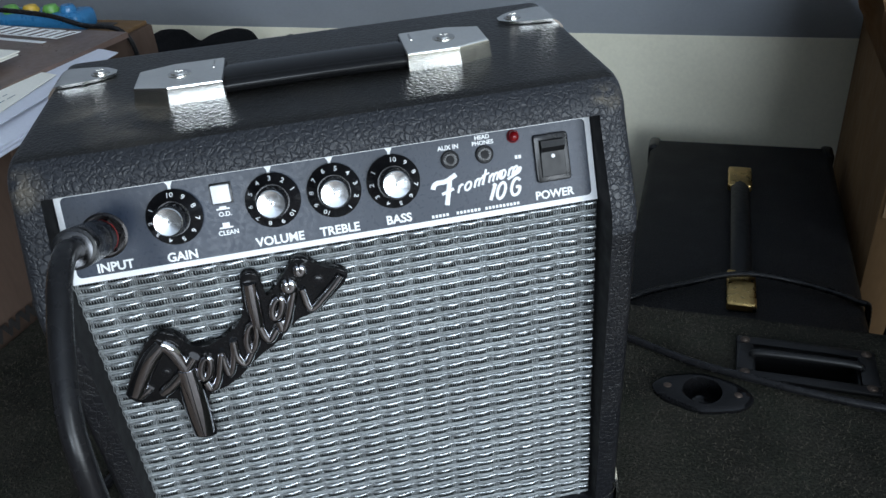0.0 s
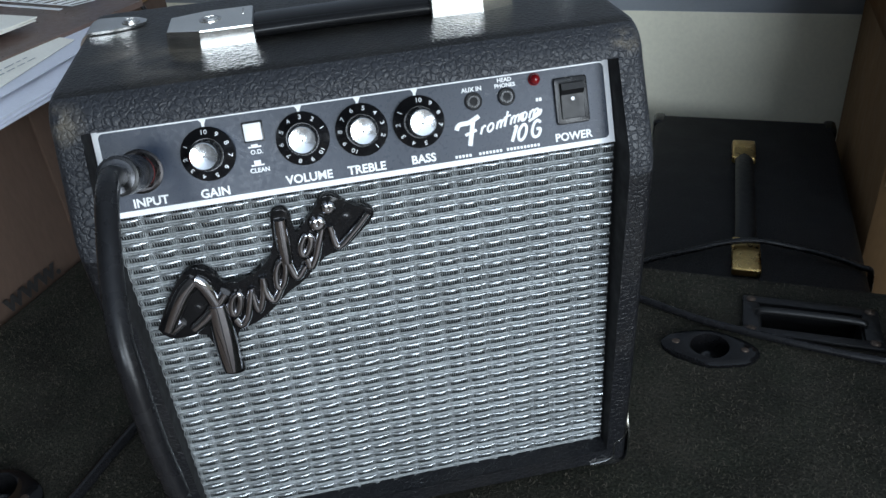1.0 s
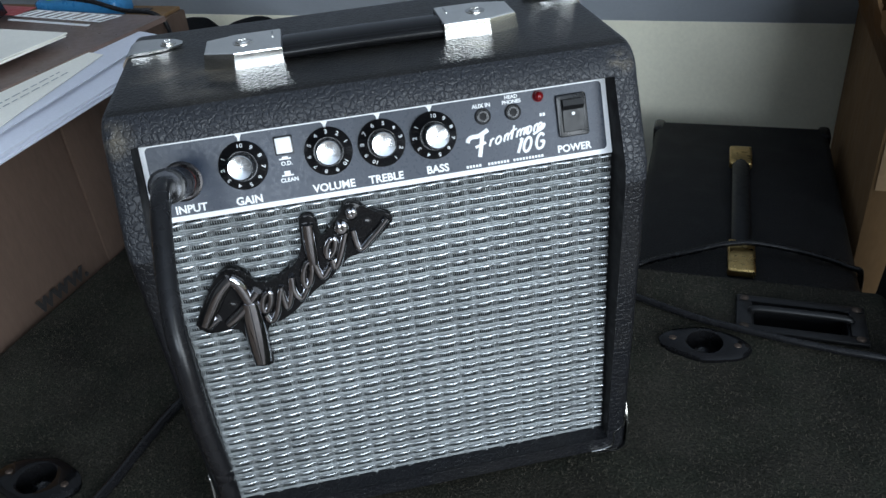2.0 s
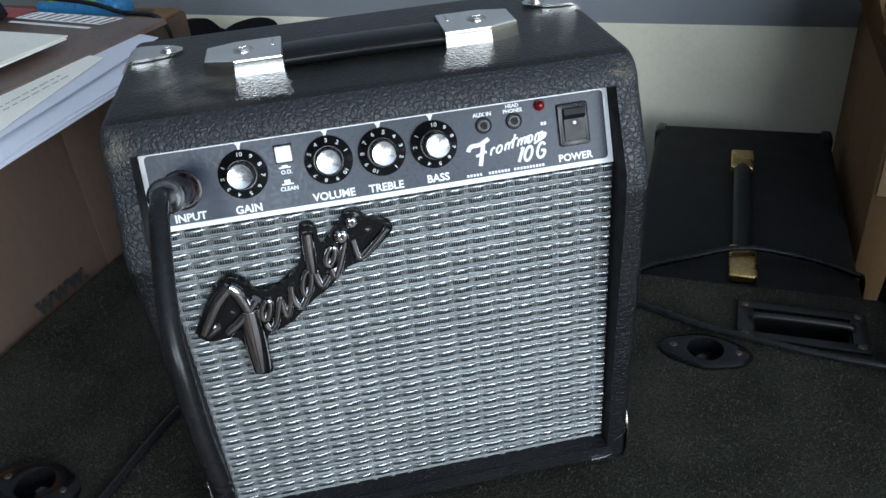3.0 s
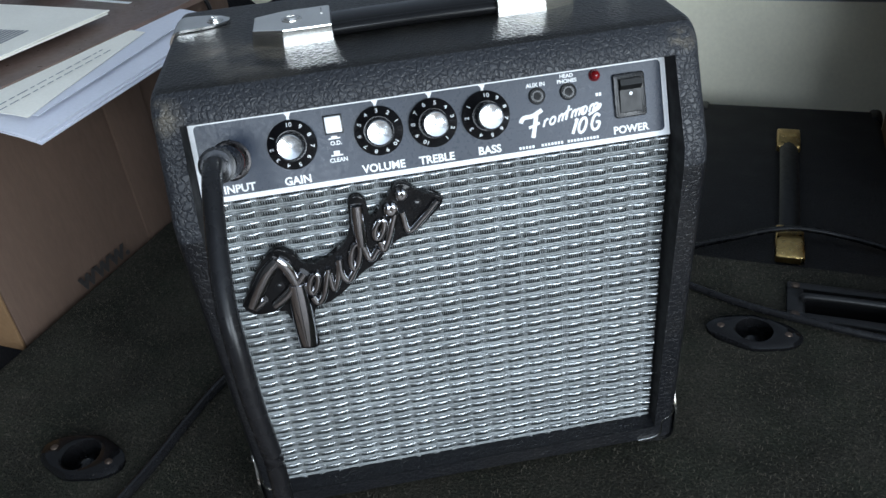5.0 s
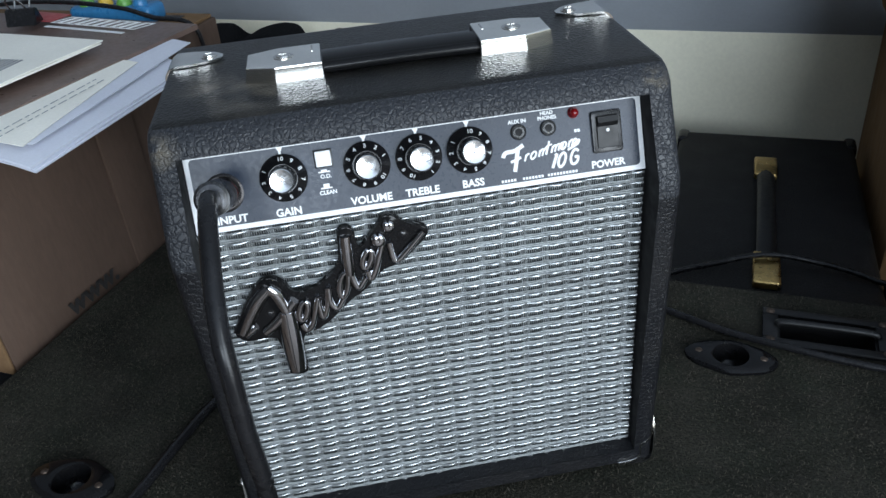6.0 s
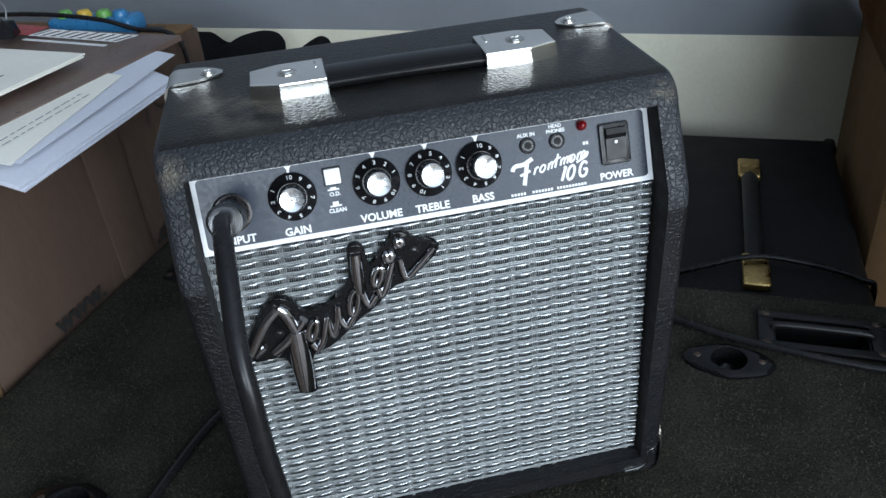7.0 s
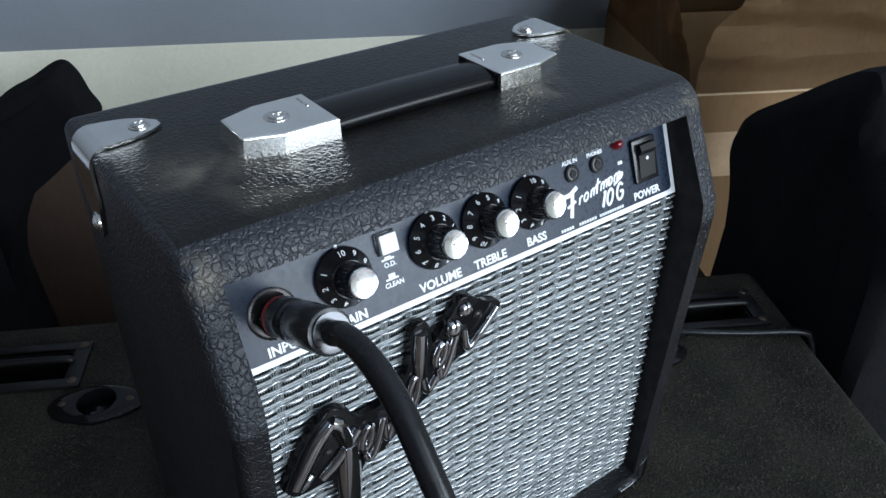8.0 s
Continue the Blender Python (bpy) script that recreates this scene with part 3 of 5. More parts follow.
def weave(x0, x1, z0, z1):
    """Threads of the woven grille cloth: pairs of silver cords that part and meet between the upright bindings."""
    bright, dull = ([], []), ([], [])
    rng = random.Random(7)
    pitch, cell = 0.00615, 0.0119

    def strand(out, path, rz, ry):
        verts, faces = out
        n, seg = len(verts), 6
        for x, y, z, fat in path:
            for k in range(seg):
                a = 2 * math.pi * k / seg
                verts.append((x, y - ry * fat * math.cos(a), z + rz * fat * math.sin(a)))
        for i in range(len(path) - 1):
            for k in range(seg):
                p, q = n + i * seg, n + (i + 1) * seg
                faces.append((p + k, p + (k + 1) % seg, q + (k + 1) % seg, q + k))
    for r in range(int((z1 - z0) / pitch) + 1):
        zc = z1 - 0.0034 - r * pitch
        if zc < z0 + 0.0015:
            break
        ph = rng.uniform(-0.0005, 0.0005)
        steps = int((x1 - x0) / cell * 10)
        wob = [rng.uniform(-0.00016, 0.00016) for _ in range(steps + 2)]
        swell = [rng.uniform(0.70, 1.30) for _ in range(40)]
        shift = [rng.uniform(-0.10, 0.10) for _ in range(40)]
        over, under, fill = [], [], []
        for i in range(steps + 1):
            x = x0 + (x1 - x0) * i / steps
            u = (x - x0 + ph) / cell
            k = swell[int(u) % 40]
            f = u % 1.0 + shift[int(u) % 40] * math.sin(math.pi * (u % 1.0))
            s = math.sin(math.pi * min(1.0, max(0.0, f))) ** 1.2
            # a fat bright float over a dark slot in every cell; the bindings close the slot
            over.append((x, GRILLE_Y - 0.0004 - 0.0010 * s * k, zc + 0.0018 + 0.0002 * s + wob[i], 0.58 + 0.42 * s * k))
            under.append((x, GRILLE_Y - 0.0004 - 0.0002 * s, zc - 0.0019 + wob[-i - 1], 1.0 - 0.15 * s))
            fill.append((x, GRILLE_Y - 0.0003, zc - 0.0032 + wob[i] * 0.6, 1.0 - 0.2 * s))
        strand(bright, over, 0.00092, 0.0009)
        strand(dull, under, 0.00066, 0.0006)
        strand(dull, fill, 0.00070, 0.0006)
    for c in range(int((x1 - x0) / cell) + 1):           # upright bindings
        x = x0 + c * cell
        for dx in (-0.0015, -0.0004, 0.0006, 0.0014):
            n = 130
            line, faces_v = dull
            b0 = len(line)
            for i in range(n + 1):
                z = z0 + (z1 - z0) * i / n
                y = GRILLE_Y - 0.0007 - 0.0005 * math.sin(i * 2.1 + c + dx * 900)
                xx = x + dx + 0.0003 * math.sin(i * 1.3 + c * 2)
                line += [(xx - 0.00030, y + 0.0002, z), (xx, y - 0.0003, z), (xx + 0.00030, y + 0.0002, z)]
            for i in range(n):
                for k in range(2):
                    p = b0 + 3 * i + k
                    faces_v.append((p, p + 1, p + 4, p + 3))
    fine = int((x1 - x0) / 0.00119)
    for c in range(fine + 1):                           # fine upright threads behind
        x = x0 + c * 0.00119 + rng.uniform(-0.0001, 0.0001)
        b0 = len(dull[0])
        dull[0].extend([(x - 0.00018, GRILLE_Y + 0.0007, z0), (x + 0.00018, GRILLE_Y + 0.0007, z0), (x + 0.00018, GRILLE_Y + 0.0007, z1), (x - 0.00018, GRILLE_Y + 0.0007, z1)])
        dull[1].append((b0, b0 + 1, b0 + 2, b0 + 3))
    return bright, dull


def knob(parent, x, v, first, turn, spin):
    """A skirted dial: black flared skirt with white numbers, fluted grip, spun metal cap."""
    m = PANEL_M @ Matrix.Translation((x, v, 0.0008))
    bm = bmesh.new()
    lathe(bm, [(0.0114, 0), (0.0119, 0.0004), (0.0119, 0.0011), (0.0114, 0.0016), (0.0082, 0.0040), (0.0072, 0.0052)], m, 48)
    lathe(bm, [(0.0070, 0.0050), (0.0066, 0.0140), (0.0062, 0.0152), (0.0060, 0.0154)], m @ pose(0, 0, 0, 0, 0, spin), 56, -0.05, 28)
    ob = part("knob", bm, KNOB_BLACK, parent, "black skirted dial with white numbers")
    b2 = bmesh.new()
    lathe(b2, [(0.0059, 0.0150), (0.0059, 0.0160), (0.0055, 0.0165), (0.0052, 0.0164), (0.0026, 0.0158), (0.00003, 0.0153)], m, 40)
    part("knob_cap", b2, BRUSHED, ob, "bright spun aluminium cap")
    for k in range(10):
        num = 10 - k
        a = turn + (first - num) * 33.0
        t = m @ pose(0, 0, 0, 0, 0, -a) @ Matrix.Translation((0, 0.0097, 0.00315)) @ pose(0, 0, 0, -36, 0, 0)
        letters("numeral", str(num), 0.0033, t, 0.00008, 0.006, PRINT, ob)


def guitar_amplifier():
    amp = root("guitar_amplifier", Matrix(), "small black vinyl practice amplifier with silver grille cloth", "guitar amplifier")
    shell = new("shell", amp_shell())
    shell.parent = amp
    # control panel
    bm = bmesh.new()
    prism(bm, [(-0.1172, -0.0189), (0.1172, -0.0189), (0.1172, 0.0225), (-0.1172, 0.0225)], -0.0015, 0, PANEL_M)
    panel = part("control_panel", bm, PANEL, amp, "slate grey control panel with white print", smooth=False)
    bm = bmesh.new()
    for lo, hi in (((-0.1168, -0.0188, 0), (0.1168, -0.0163, 0.0003)), ((-0.1168, -0.0163, 0), (-0.1144, 0.0202, 0.0003)), ((0.1144, -0.0163, 0), (0.1168, 0.0202, 0.0003)),
                   ((-0.1144, 0.0187, 0), (0.1144, 0.0193, 0.0003))):
        box(bm, lo, hi, m=PANEL_M)
    for sx in (-1, 1):                                   # rounded inner corners of the border
        for sv, v in ((-1, -0.0163), (1, 0.0187)):
            rim = [(sx * 0.1144, v)] + [(sx * (0.1144 - 0.0022 + 0.0022 * math.sin(radians(k * 18))), v - sv * (0.0022 - 0.0022 * math.cos(radians(k * 18)))) for k in range(6)]
            prism(bm, rim if sx * sv < 0 else rim[::-1], 0, 0.0003, PANEL_M)
    for x in (-0.0698, -0.0279, -0.0015, 0.0247):        # index marks over the dials
        box(bm, (x - 0.0006, 0.0150, 0), (x + 0.0006, 0.0187, 0.0003), m=PANEL_M)
        prism(bm, [(x - 0.0006, 0.0172), (x + 0.0006, 0.0166), (x + 0.0017, 0.0188), (x - 0.0017, 0.0188)], 0.00005, 0.00035, PANEL_M)
    part("white_border", bm, PRINT, panel, "white printed border", smooth=False)
    for text, x, v, size in (("INPUT", -0.0982, -0.0135, 0.0054), ("GAIN", -0.0700, -0.0138, 0.0054), ("VOLUME", -0.0279, -0.0135, 0.0054), ("TREBLE", -0.0016, -0.0135, 0.0054),
                             ("BASS", 0.0249, -0.0132, 0.0054), ("POWER", 0.0970, -0.0132, 0.0052), ("AUX IN", 0.0511, 0.0148, 0.0028), ("HEAD", 0.0668, 0.0171, 0.0026),
                             ("PHONES", 0.0668, 0.0146, 0.0026), ("O.D.", -0.0490, 0.0013, 0.0028), ("CLEAN", -0.0490, -0.0069, 0.0028)):
        letters("letter", text, size, PANEL_M @ Matrix.Translation((x, v, 0.0001)), 0.00015, 0.028, PRINT, panel)
    for v in (0.0040, -0.0042):                          # push-button signs
        bm = bmesh.new()
        box(bm, (-0.0524, v - 0.0007, 0), (-0.0466, v, 0.0003), m=PANEL_M)
        h = 0.0008 if v > 0 else 0.0018
        box(bm, (-0.0510, v, 0), (-0.0480, v + h, 0.0003), m=PANEL_M)
        part("button_sign", bm, PRINT, panel, smooth=False)
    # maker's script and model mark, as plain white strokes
    bm = bmesh.new()

    def stroke(pts, r):
        tube(bm, [PANEL_M @ Vector((x, v, 0.0001)) for x, v in pts], r, 6, 0.25, PANEL_M.to_3x3() @ Vector((0, 0, 1)), 5)
    stroke([(0.0418, -0.0026), (0.0424, -0.0012), (0.0440, -0.0001), (0.0478, 0.0001), (0.0512, 0.0016), (0.0530, 0.0025)], 0.0011)
    stroke([(0.0500, 0.0010), (0.0487, -0.0045), (0.0472, -0.0105)], 0.0011)
    stroke([(0.0456, -0.0054), (0.0482, -0.0046), (0.0512, -0.0036)], 0.0007)

    def lean(x, v):                                      # leaning script line that climbs to the right
        return (0.0527 + x + 0.35 * v, -0.0060 + 0.166 * x + v)
    for x, humps, tall in ((0.0002, 1, 0.0034), (0.0078, 2, 0.0034), (0.0118, 0, 0.0068), (0.0146, 3, 0.0034), (0.0238, 2, 0.0034)):
        stroke([lean(x, 0.0), lean(x, tall * 0.5), lean(x, tall)], 0.00052)
        for k in range(max(1, humps) if humps else 0):
            w = 0.0019
            stroke([lean(x + w * k, 0.0022), lean(x + w * (k + 0.45), 0.0035), lean(x + w * (k + 0.95), 0.0030)] + ([lean(x + w * (k + 1), 0.0)] if humps > 1 else []), 0.00048)
    stroke([lean(0.0106, 0.0042), lean(0.0138, 0.0046)], 0.00042)
    for x in (0.0045, 0.0208):                           # small closed loops
        stroke([lean(x + 0.0014 * math.cos(radians(a)), 0.0018 + 0.0018 * math.sin(radians(a))) for a in range(0, 361, 45)], 0.00050)
    stroke([lean(0.0262, 0.0004), (0.0806, 0.0000), (0.0826, 0.0012), (0.0818, -0.0006), (0.0790, -0.0020), (0.0761, -0.0033)], 0.0006)
    stroke([(0.0672, -0.0115), (0.0703, -0.0043)], 0.0008)
    stroke([(0.0690, -0.0052), (0.0703, -0.0043)], 0.0006)
    stroke([(0.0726 + 0.0018 * math.cos(radians(a)) + 0.0012 * math.sin(radians(a)), -0.0079 + 0.0035 * math.sin(radians(a))) for a in range(0, 361, 30)], 0.0007)
    stroke([(0.0818, -0.0046), (0.0804, -0.0034), (0.0784, -0.0050), (0.0772, -0.0085), (0.0780, -0.0108), (0.0802, -0.0102), (0.0813, -0.0075), (0.0794, -0.0073)], 0.0007)
    for k, w in enumerate((0.0095, 0.0118, 0.0165)):
        x = (0.0396, 0.0509, 0.0642)[k]
        n = int(w / 0.00165)
        for i in range(n):
            box(bm, (x + i * 0.00165, -0.0154, 0), (x + i * 0.00165 + 0.0011, -0.0141, 0.0003), m=PANEL_M)
    for x in (0.0806, 0.0822):
        box(bm, (x, 0.0052, 0), (x + 0.0012, 0.0068, 0.0003), m=PANEL_M)
    part("script_mark", bm, PRINT, panel, "white printed script mark", smooth=False)
    knob(amp, -0.0698, 0.0036, 10, 0, 3)
    knob(amp, -0.0279, 0.0042, 3, 1, 8)
    knob(amp, -0.0014, 0.0042, 5, 12, 1)
    knob(amp, 0.0248, 0.0040, 10, 5, 6)
    # push button in its bezel
    bm = bmesh.new()
    c = PANEL_M @ Matrix.Translation((-0.0490, 0.0104, 0))
    box(bm, (-0.0046, -0.0046, 0), (0.0046, 0.0046, 0.0006), 0.0003, m=c)
    b = part("button_bezel", bm, BLACK_PLASTIC, amp)
    bm = bmesh.new()
    box(bm, (-0.0039, -0.0039, 0.0004), (0.0039, 0.0039, 0.0036), 0.0005, m=c)
    part("push_button", bm, PRINT, b, "white plastic push button")
    # small sockets
    for x in (0.0512, 0.0669):
        bm = bmesh.new()
        m = PANEL_M @ Matrix.Translation((x, 0.0095, 0))
        lathe(bm, [(0.0041, 0), (0.0041, 0.0010), (0.0037, 0.0014), (0.0031, 0.0014), (0.0030, 0.0004), (0.0028, 0.0003)], m, 28)
        s = part("socket", bm, DEEP_BLACK, amp, "small black headphone socket")
        bm = bmesh.new()
        lathe(bm, [(0.0032, 0.0008), (0.0032, 0.0013), (0.0026, 0.0015), (0.0018, 0.0013)], m, 28)
        part("socket_ring", bm, BLACK_PLASTIC, s)
        # a raised black disc paints in the shade of the hole
        bm = bmesh.new()
        lathe(bm, [(0.0018, 0.0012), (0.0018, 0.00165), (0.0002, 0.00165)], m, 20)
        part("dark_hole_disc", bm, DEEP_BLACK, s)
    # pilot lamp, unlit
    m = PANEL_M @ Matrix.Translation((0.0808, 0.0154, 0))
    bm = bmesh.new()
    lathe(bm, [(0.0029, 0), (0.0029, 0.0006), (0.0026, 0.0008), (0.0025, 0.0020), (0.0019, 0.0034), (0.0010, 0.0041), (0.0001, 0.0043)], m, 24)
    part("pilot_lamp", bm, LED_RED, amp, "dark red pilot lamp lens")
    # power switch
    m = PANEL_M @ Matrix.Translation((0.0974, 0.0036, 0))
    bm = bmesh.new()
    rim = []
    for cx, cy, a0 in ((0.0066, 0.0094, 0), (-0.0066, 0.0094, 90), (-0.0066, -0.0094, 180), (0.0066, -0.0094, 270)):
        rim += [(cx + 0.0014 * math.cos(radians(a0 + k * 30)), cy + 0.0014 * math.sin(radians(a0 + k * 30))) for k in range(4)]
    prism(bm, rim, 0.0, 0.0020, m, 0.0005)
    sw = part("power_switch", bm, BLACK_PLASTIC, amp, "black rocker switch with a white dot")
    bm = bmesh.new()
    box(bm, (-0.0058, -0.0084, 0.0020), (0.0058, 0.0084, 0.00215), m=m)
    part("switch_well", bm, DEEP_BLACK, sw, smooth=False)
    bm = bmesh.new()
    prof = [(-0.0080, 0.0016), (-0.0080, 0.0024), (0.0028, 0.0034), (0.0050, 0.0054), (0.0080, 0.0048), (0.0080, 0.0016)]
    ends = [[bm.verts.new(m @ Vector((x, y, z))) for y, z in prof] for x in (-0.0054, 0.0054)]
    for k in range(6):
        bm.faces.new((ends[0][k], ends[0][(k + 1) % 6], ends[1][(k + 1) % 6], ends[1][k]))
    bm.faces.new(ends[0]), bm.faces.new(ends[1][::-1])
    part("rocker", bm, MATT_BLACK, sw, smooth=False)
    bm = bmesh.new()
    lathe(bm, [(0.0009, 0), (0.0009, 0.0003), (0.0005, 0.0004)], m @ Matrix.Translation((0, 0.0008, 0.0031)) @ pose(0, 0, 0, 6, 0, 0), 14)
    part("switch_dot", bm, PRINT, sw)
    # input socket
    m = PANEL_M @ Matrix.Translation((-0.1000, 0.0004, 0))
    bm = bmesh.new()
    lathe(bm, [(0.0098, 0), (0.0098, 0.0008), (0.0088, 0.0012), (0.0086, 0.0012)], m, 32)
    lathe(bm, [(0.0082, 0.0012), (0.0082, 0.0040), (0.0074, 0.0046), (0.0062, 0.0046), (0.0060, 0.0020)], m, 6)
    part("input_socket", bm, DARK_STEEL, amp, "dark plated input socket with hexagonal nut")
    # grille
    bm = bmesh.new()
    box(bm, (-0.1174, GRILLE_Y + 0.0012, 0.0205), (0.1174, GRILLE_Y + 0.0026, 0.2196))
    grille = part("grille_board", bm, DEEP_BLACK, amp, "black board behind the grille cloth", smooth=False)
    for name, (verts, faces), mat in zip(("silver_weave", "fine_weave"), weave(-0.1168, 0.1160, 0.0210, 0.2192), (THREAD, THREAD_DULL)):
        me = bpy.data.meshes.new(name)
        me.from_pydata(verts, [], faces)
        me.materials.append(mat)
        me.shade_smooth()
        ob = new(name, me)
        ob.parent = grille
        tagged(ob, "silver grey woven grille cloth", kind="stuff")
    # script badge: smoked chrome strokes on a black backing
    by = GRILLE_Y - 0.0032
    bm = bmesh.new()
    turned = Matrix.Translation((0, by, 0)) @ Matrix.Rotation(radians(90), 4, "X")
    outer = [(-0.111, 0.161), (-0.105, 0.154), (-0.089, 0.154), (-0.087, 0.133), (-0.086, 0.127), (-0.077, 0.127), (-0.0765, 0.138), (-0.075, 0.153), (-0.069, 0.154), (-0.060, 0.159), (-0.053, 0.165), (-0.046, 0.171),
             (-0.039, 0.175), (-0.033, 0.181), (-0.025, 0.188), (-0.019, 0.188), (-0.010, 0.196), (-0.002, 0.204), (-0.004, 0.209), (-0.013, 0.212), (-0.018, 0.217), (-0.024, 0.218), (-0.028, 0.213),
             (-0.034, 0.206), (-0.039, 0.201), (-0.0395, 0.211), (-0.043, 0.215), (-0.048, 0.213), (-0.049, 0.203), (-0.051, 0.192), (-0.058, 0.186), (-0.066, 0.181), (-0.076, 0.181), (-0.079, 0.187), (-0.086, 0.192), (-0.093, 0.189), (-0.101, 0.179)]
    soft_rim = [(q.x, q.y) for q in smooth_path([(x, z, 0) for x, z in outer + outer[:1]], 3)[:-1]]
    prism(bm, soft_rim, 0.0, 0.0040, turned, 0.0007)
    badge = part("badge", bm, GLOSS_BLACK, amp, "raised script badge in black and smoked chrome")

    def ring(x, z, rx, rz, lean_by):
        return [(x + rx * math.cos(radians(a)) + lean_by * math.sin(radians(a)), z + rz * math.sin(radians(a))) for a in range(90, 460, 40)]
    strokes = (                                          # each with its half width and how flat it lies
        (0.0030, 0.75, [(-0.1062, 0.1605), (-0.100, 0.171), (-0.094, 0.180), (-0.0875, 0.1862)]),
        (0.0026, 0.85, [(-0.0885, 0.1865), (-0.0845, 0.1815), (-0.081, 0.169)]),
        (0.0016, 1.0, [(-0.105, 0.1588), (-0.0985, 0.1635)]),
        (0.0042, 0.60, [(-0.0815, 0.170), (-0.0818, 0.150), (-0.0822, 0.1300)]),
        (0.0024, 0.80, [(-0.0945, 0.1585), (-0.086, 0.165), (-0.076, 0.1762)]),
        (0.0015, 1.1, ring(-0.0725, 0.1690, 0.0022, 0.0058, 0.0016)),
        (0.0016, 1.1, [(-0.0745, 0.161), (-0.0725, 0.1565), (-0.0685, 0.161), (-0.0640, 0.1755)]),
        (0.0014, 1.1, [(-0.0640, 0.1765), (-0.0630, 0.163), (-0.0595, 0.170), (-0.0580, 0.1810)]),
        (0.0016, 1.1, [(-0.0575, 0.1815), (-0.0575, 0.172), (-0.0545, 0.1675), (-0.0500, 0.174)]),
        (0.0015, 1.1, ring(-0.0490, 0.1815, 0.0023, 0.0075, 0.0016)),
        (0.0026, 0.85, [(-0.0445, 0.2105), (-0.0450, 0.198), (-0.0450, 0.187)]),
        (0.0017, 1.0, [(-0.0450, 0.189), (-0.0420, 0.1785), (-0.0370, 0.1840)]),
        (0.0015, 1.1, ring(-0.0350, 0.1950, 0.0022, 0.0052, 0.0016)),
        (0.0017, 1.1, [(-0.0355, 0.188), (-0.0345, 0.1828), (-0.0310, 0.1890), (-0.0262, 0.2030)]),
        (0.0021, 1.0, ring(-0.0280, 0.2055, 0.0014, 0.0018, 0.0)),
        (0.0017, 1.0, ring(-0.0220, 0.2125, 0.0012, 0.0015, 0.0)),
        (0.0015, 1.1, [(-0.0228, 0.2030), (-0.0205, 0.1915), (-0.0130, 0.1975), (-0.0045, 0.2065)]),
    )
    for width, flat, pts in strokes:
        b2 = bmesh.new()
        tube(b2, [(x, by - 0.0044, z) for x, z in pts], lambda t, w=width * 1.35: w * (0.72 + 0.28 * math.sin(math.pi * min(1.0, max(0.0, 0.06 + 0.88 * t))) ** 0.5), 12, flat, (0, -1, 0), 7)
        part("chrome_stroke", b2, SMOKE, badge, "smoked chrome stroke")
    for x, z in ((-0.0900, 0.1700), (-0.0150, 0.2060)):
        b2 = bmesh.new()
        screw(b2, Matrix.Translation((x, by - 0.0040, z)) @ Matrix.Rotation(radians(90), 4, "X"), 0.0019, 0.0012)
        part("pin", b2, KNOB_BLACK, badge)
    # carrying handle
    hz = TOP
    outline = [(0.0425, 0.0375), (0.0670, 0.0375), (0.0825, 0.0428), (0.0825, 0.0650), (0.0665, 0.0705), (0.0425, 0.0705)]
    cap_h = 0.0086
    bm = bmesh.new()
    g = [(-0.0480, 0.0540, hz + 0.0044), (-0.035, 0.0540, hz + 0.0048), (0.0, 0.0540, hz + 0.0050), (0.035, 0.0540, hz + 0.0048), (0.0480, 0.0540, hz + 0.0044)]
    tube(bm, g, 0.0125, 16, 0.25)
    tube(bm, [(x, y - 0.0098, z - 0.0015) for x, y, z in g], 0.0036, 10, 0.95)
    tube(bm, [(x, y + 0.0098, z - 0.0015) for x, y, z in g], 0.0036, 10, 0.95)
    grip = part("handle", bm, STRAP, amp, "glossy black strap handle")
    for s in (-1, 1):
        bm = bmesh.new()
        pts = [(s * x, y) for x, y in outline][:: s]
        prism(bm, pts, hz - 0.0005, hz + cap_h, None, 0.0010, 4)
        for v in bm.verts:                               # the walls lean in a little towards the top
            k = (v.co.z - hz) / 0.0105
            v.co.y = 0.0540 + (v.co.y - 0.0540) * (1.02 - 0.05 * k)
            v.co.x = s * 0.0430 + (v.co.x - s * 0.0430) * (1.02 - 0.04 * k)
        cap = part("end_cap", bm, CAP_CHROME, grip, "bright chrome handle end cap", smooth=False)
        bm = bmesh.new()
        box(bm, (s * 0.0420, 0.0390, hz + 0.0006), (s * 0.0427, 0.0690, hz + cap_h - 0.0008))
        part("cap_mouth", bm, BLACK_PLASTIC, grip, smooth=False)
        bm = bmesh.new()
        box(bm, (s * 0.0465, 0.0560, hz + cap_h - 0.0004), (s * 0.0475, 0.0660, hz + cap_h + 0.0003), 0.0002)
        part("stamped_bar", bm, DULL_STEEL, grip)
        bm = bmesh.new()
        screw(bm, Matrix.Translation((s * 0.0625, 0.0540, hz + cap_h - 0.0001)), 0.0040, 0.0016)
        part("screw", bm, DULL_STEEL, grip)

    # corner plates bent over the edges
    def corner_plate(sx, yc, top, front=False):
        """A nickel strip bent round an edge, wide at the bend and pointed at both ends."""
        bm = bmesh.new()
        zt = TOP if top else 0.0035
        sg = 1 if top else -1
        proud = 0.0018
        r, path = 0.0066, []
        for s in range(6):
            path.append((HALF + proud, zt - sg * (0.042 - s * 0.0065), 0.25 + 0.75 * min(1, s / 3)))
        for k in range(1, 7):
            a = k * math.pi / 12
            path.append((HALF - r + (r + proud) * math.cos(a), zt - sg * r + sg * (r + proud) * math.sin(a), 1.0))
        for s in range(1, 6):
            path.append((HALF - r - s * 0.0050, zt + sg * proud, 1.0 - 0.25 * (s / 5) - 0.55 * (s / 5) ** 4))
        rows = []
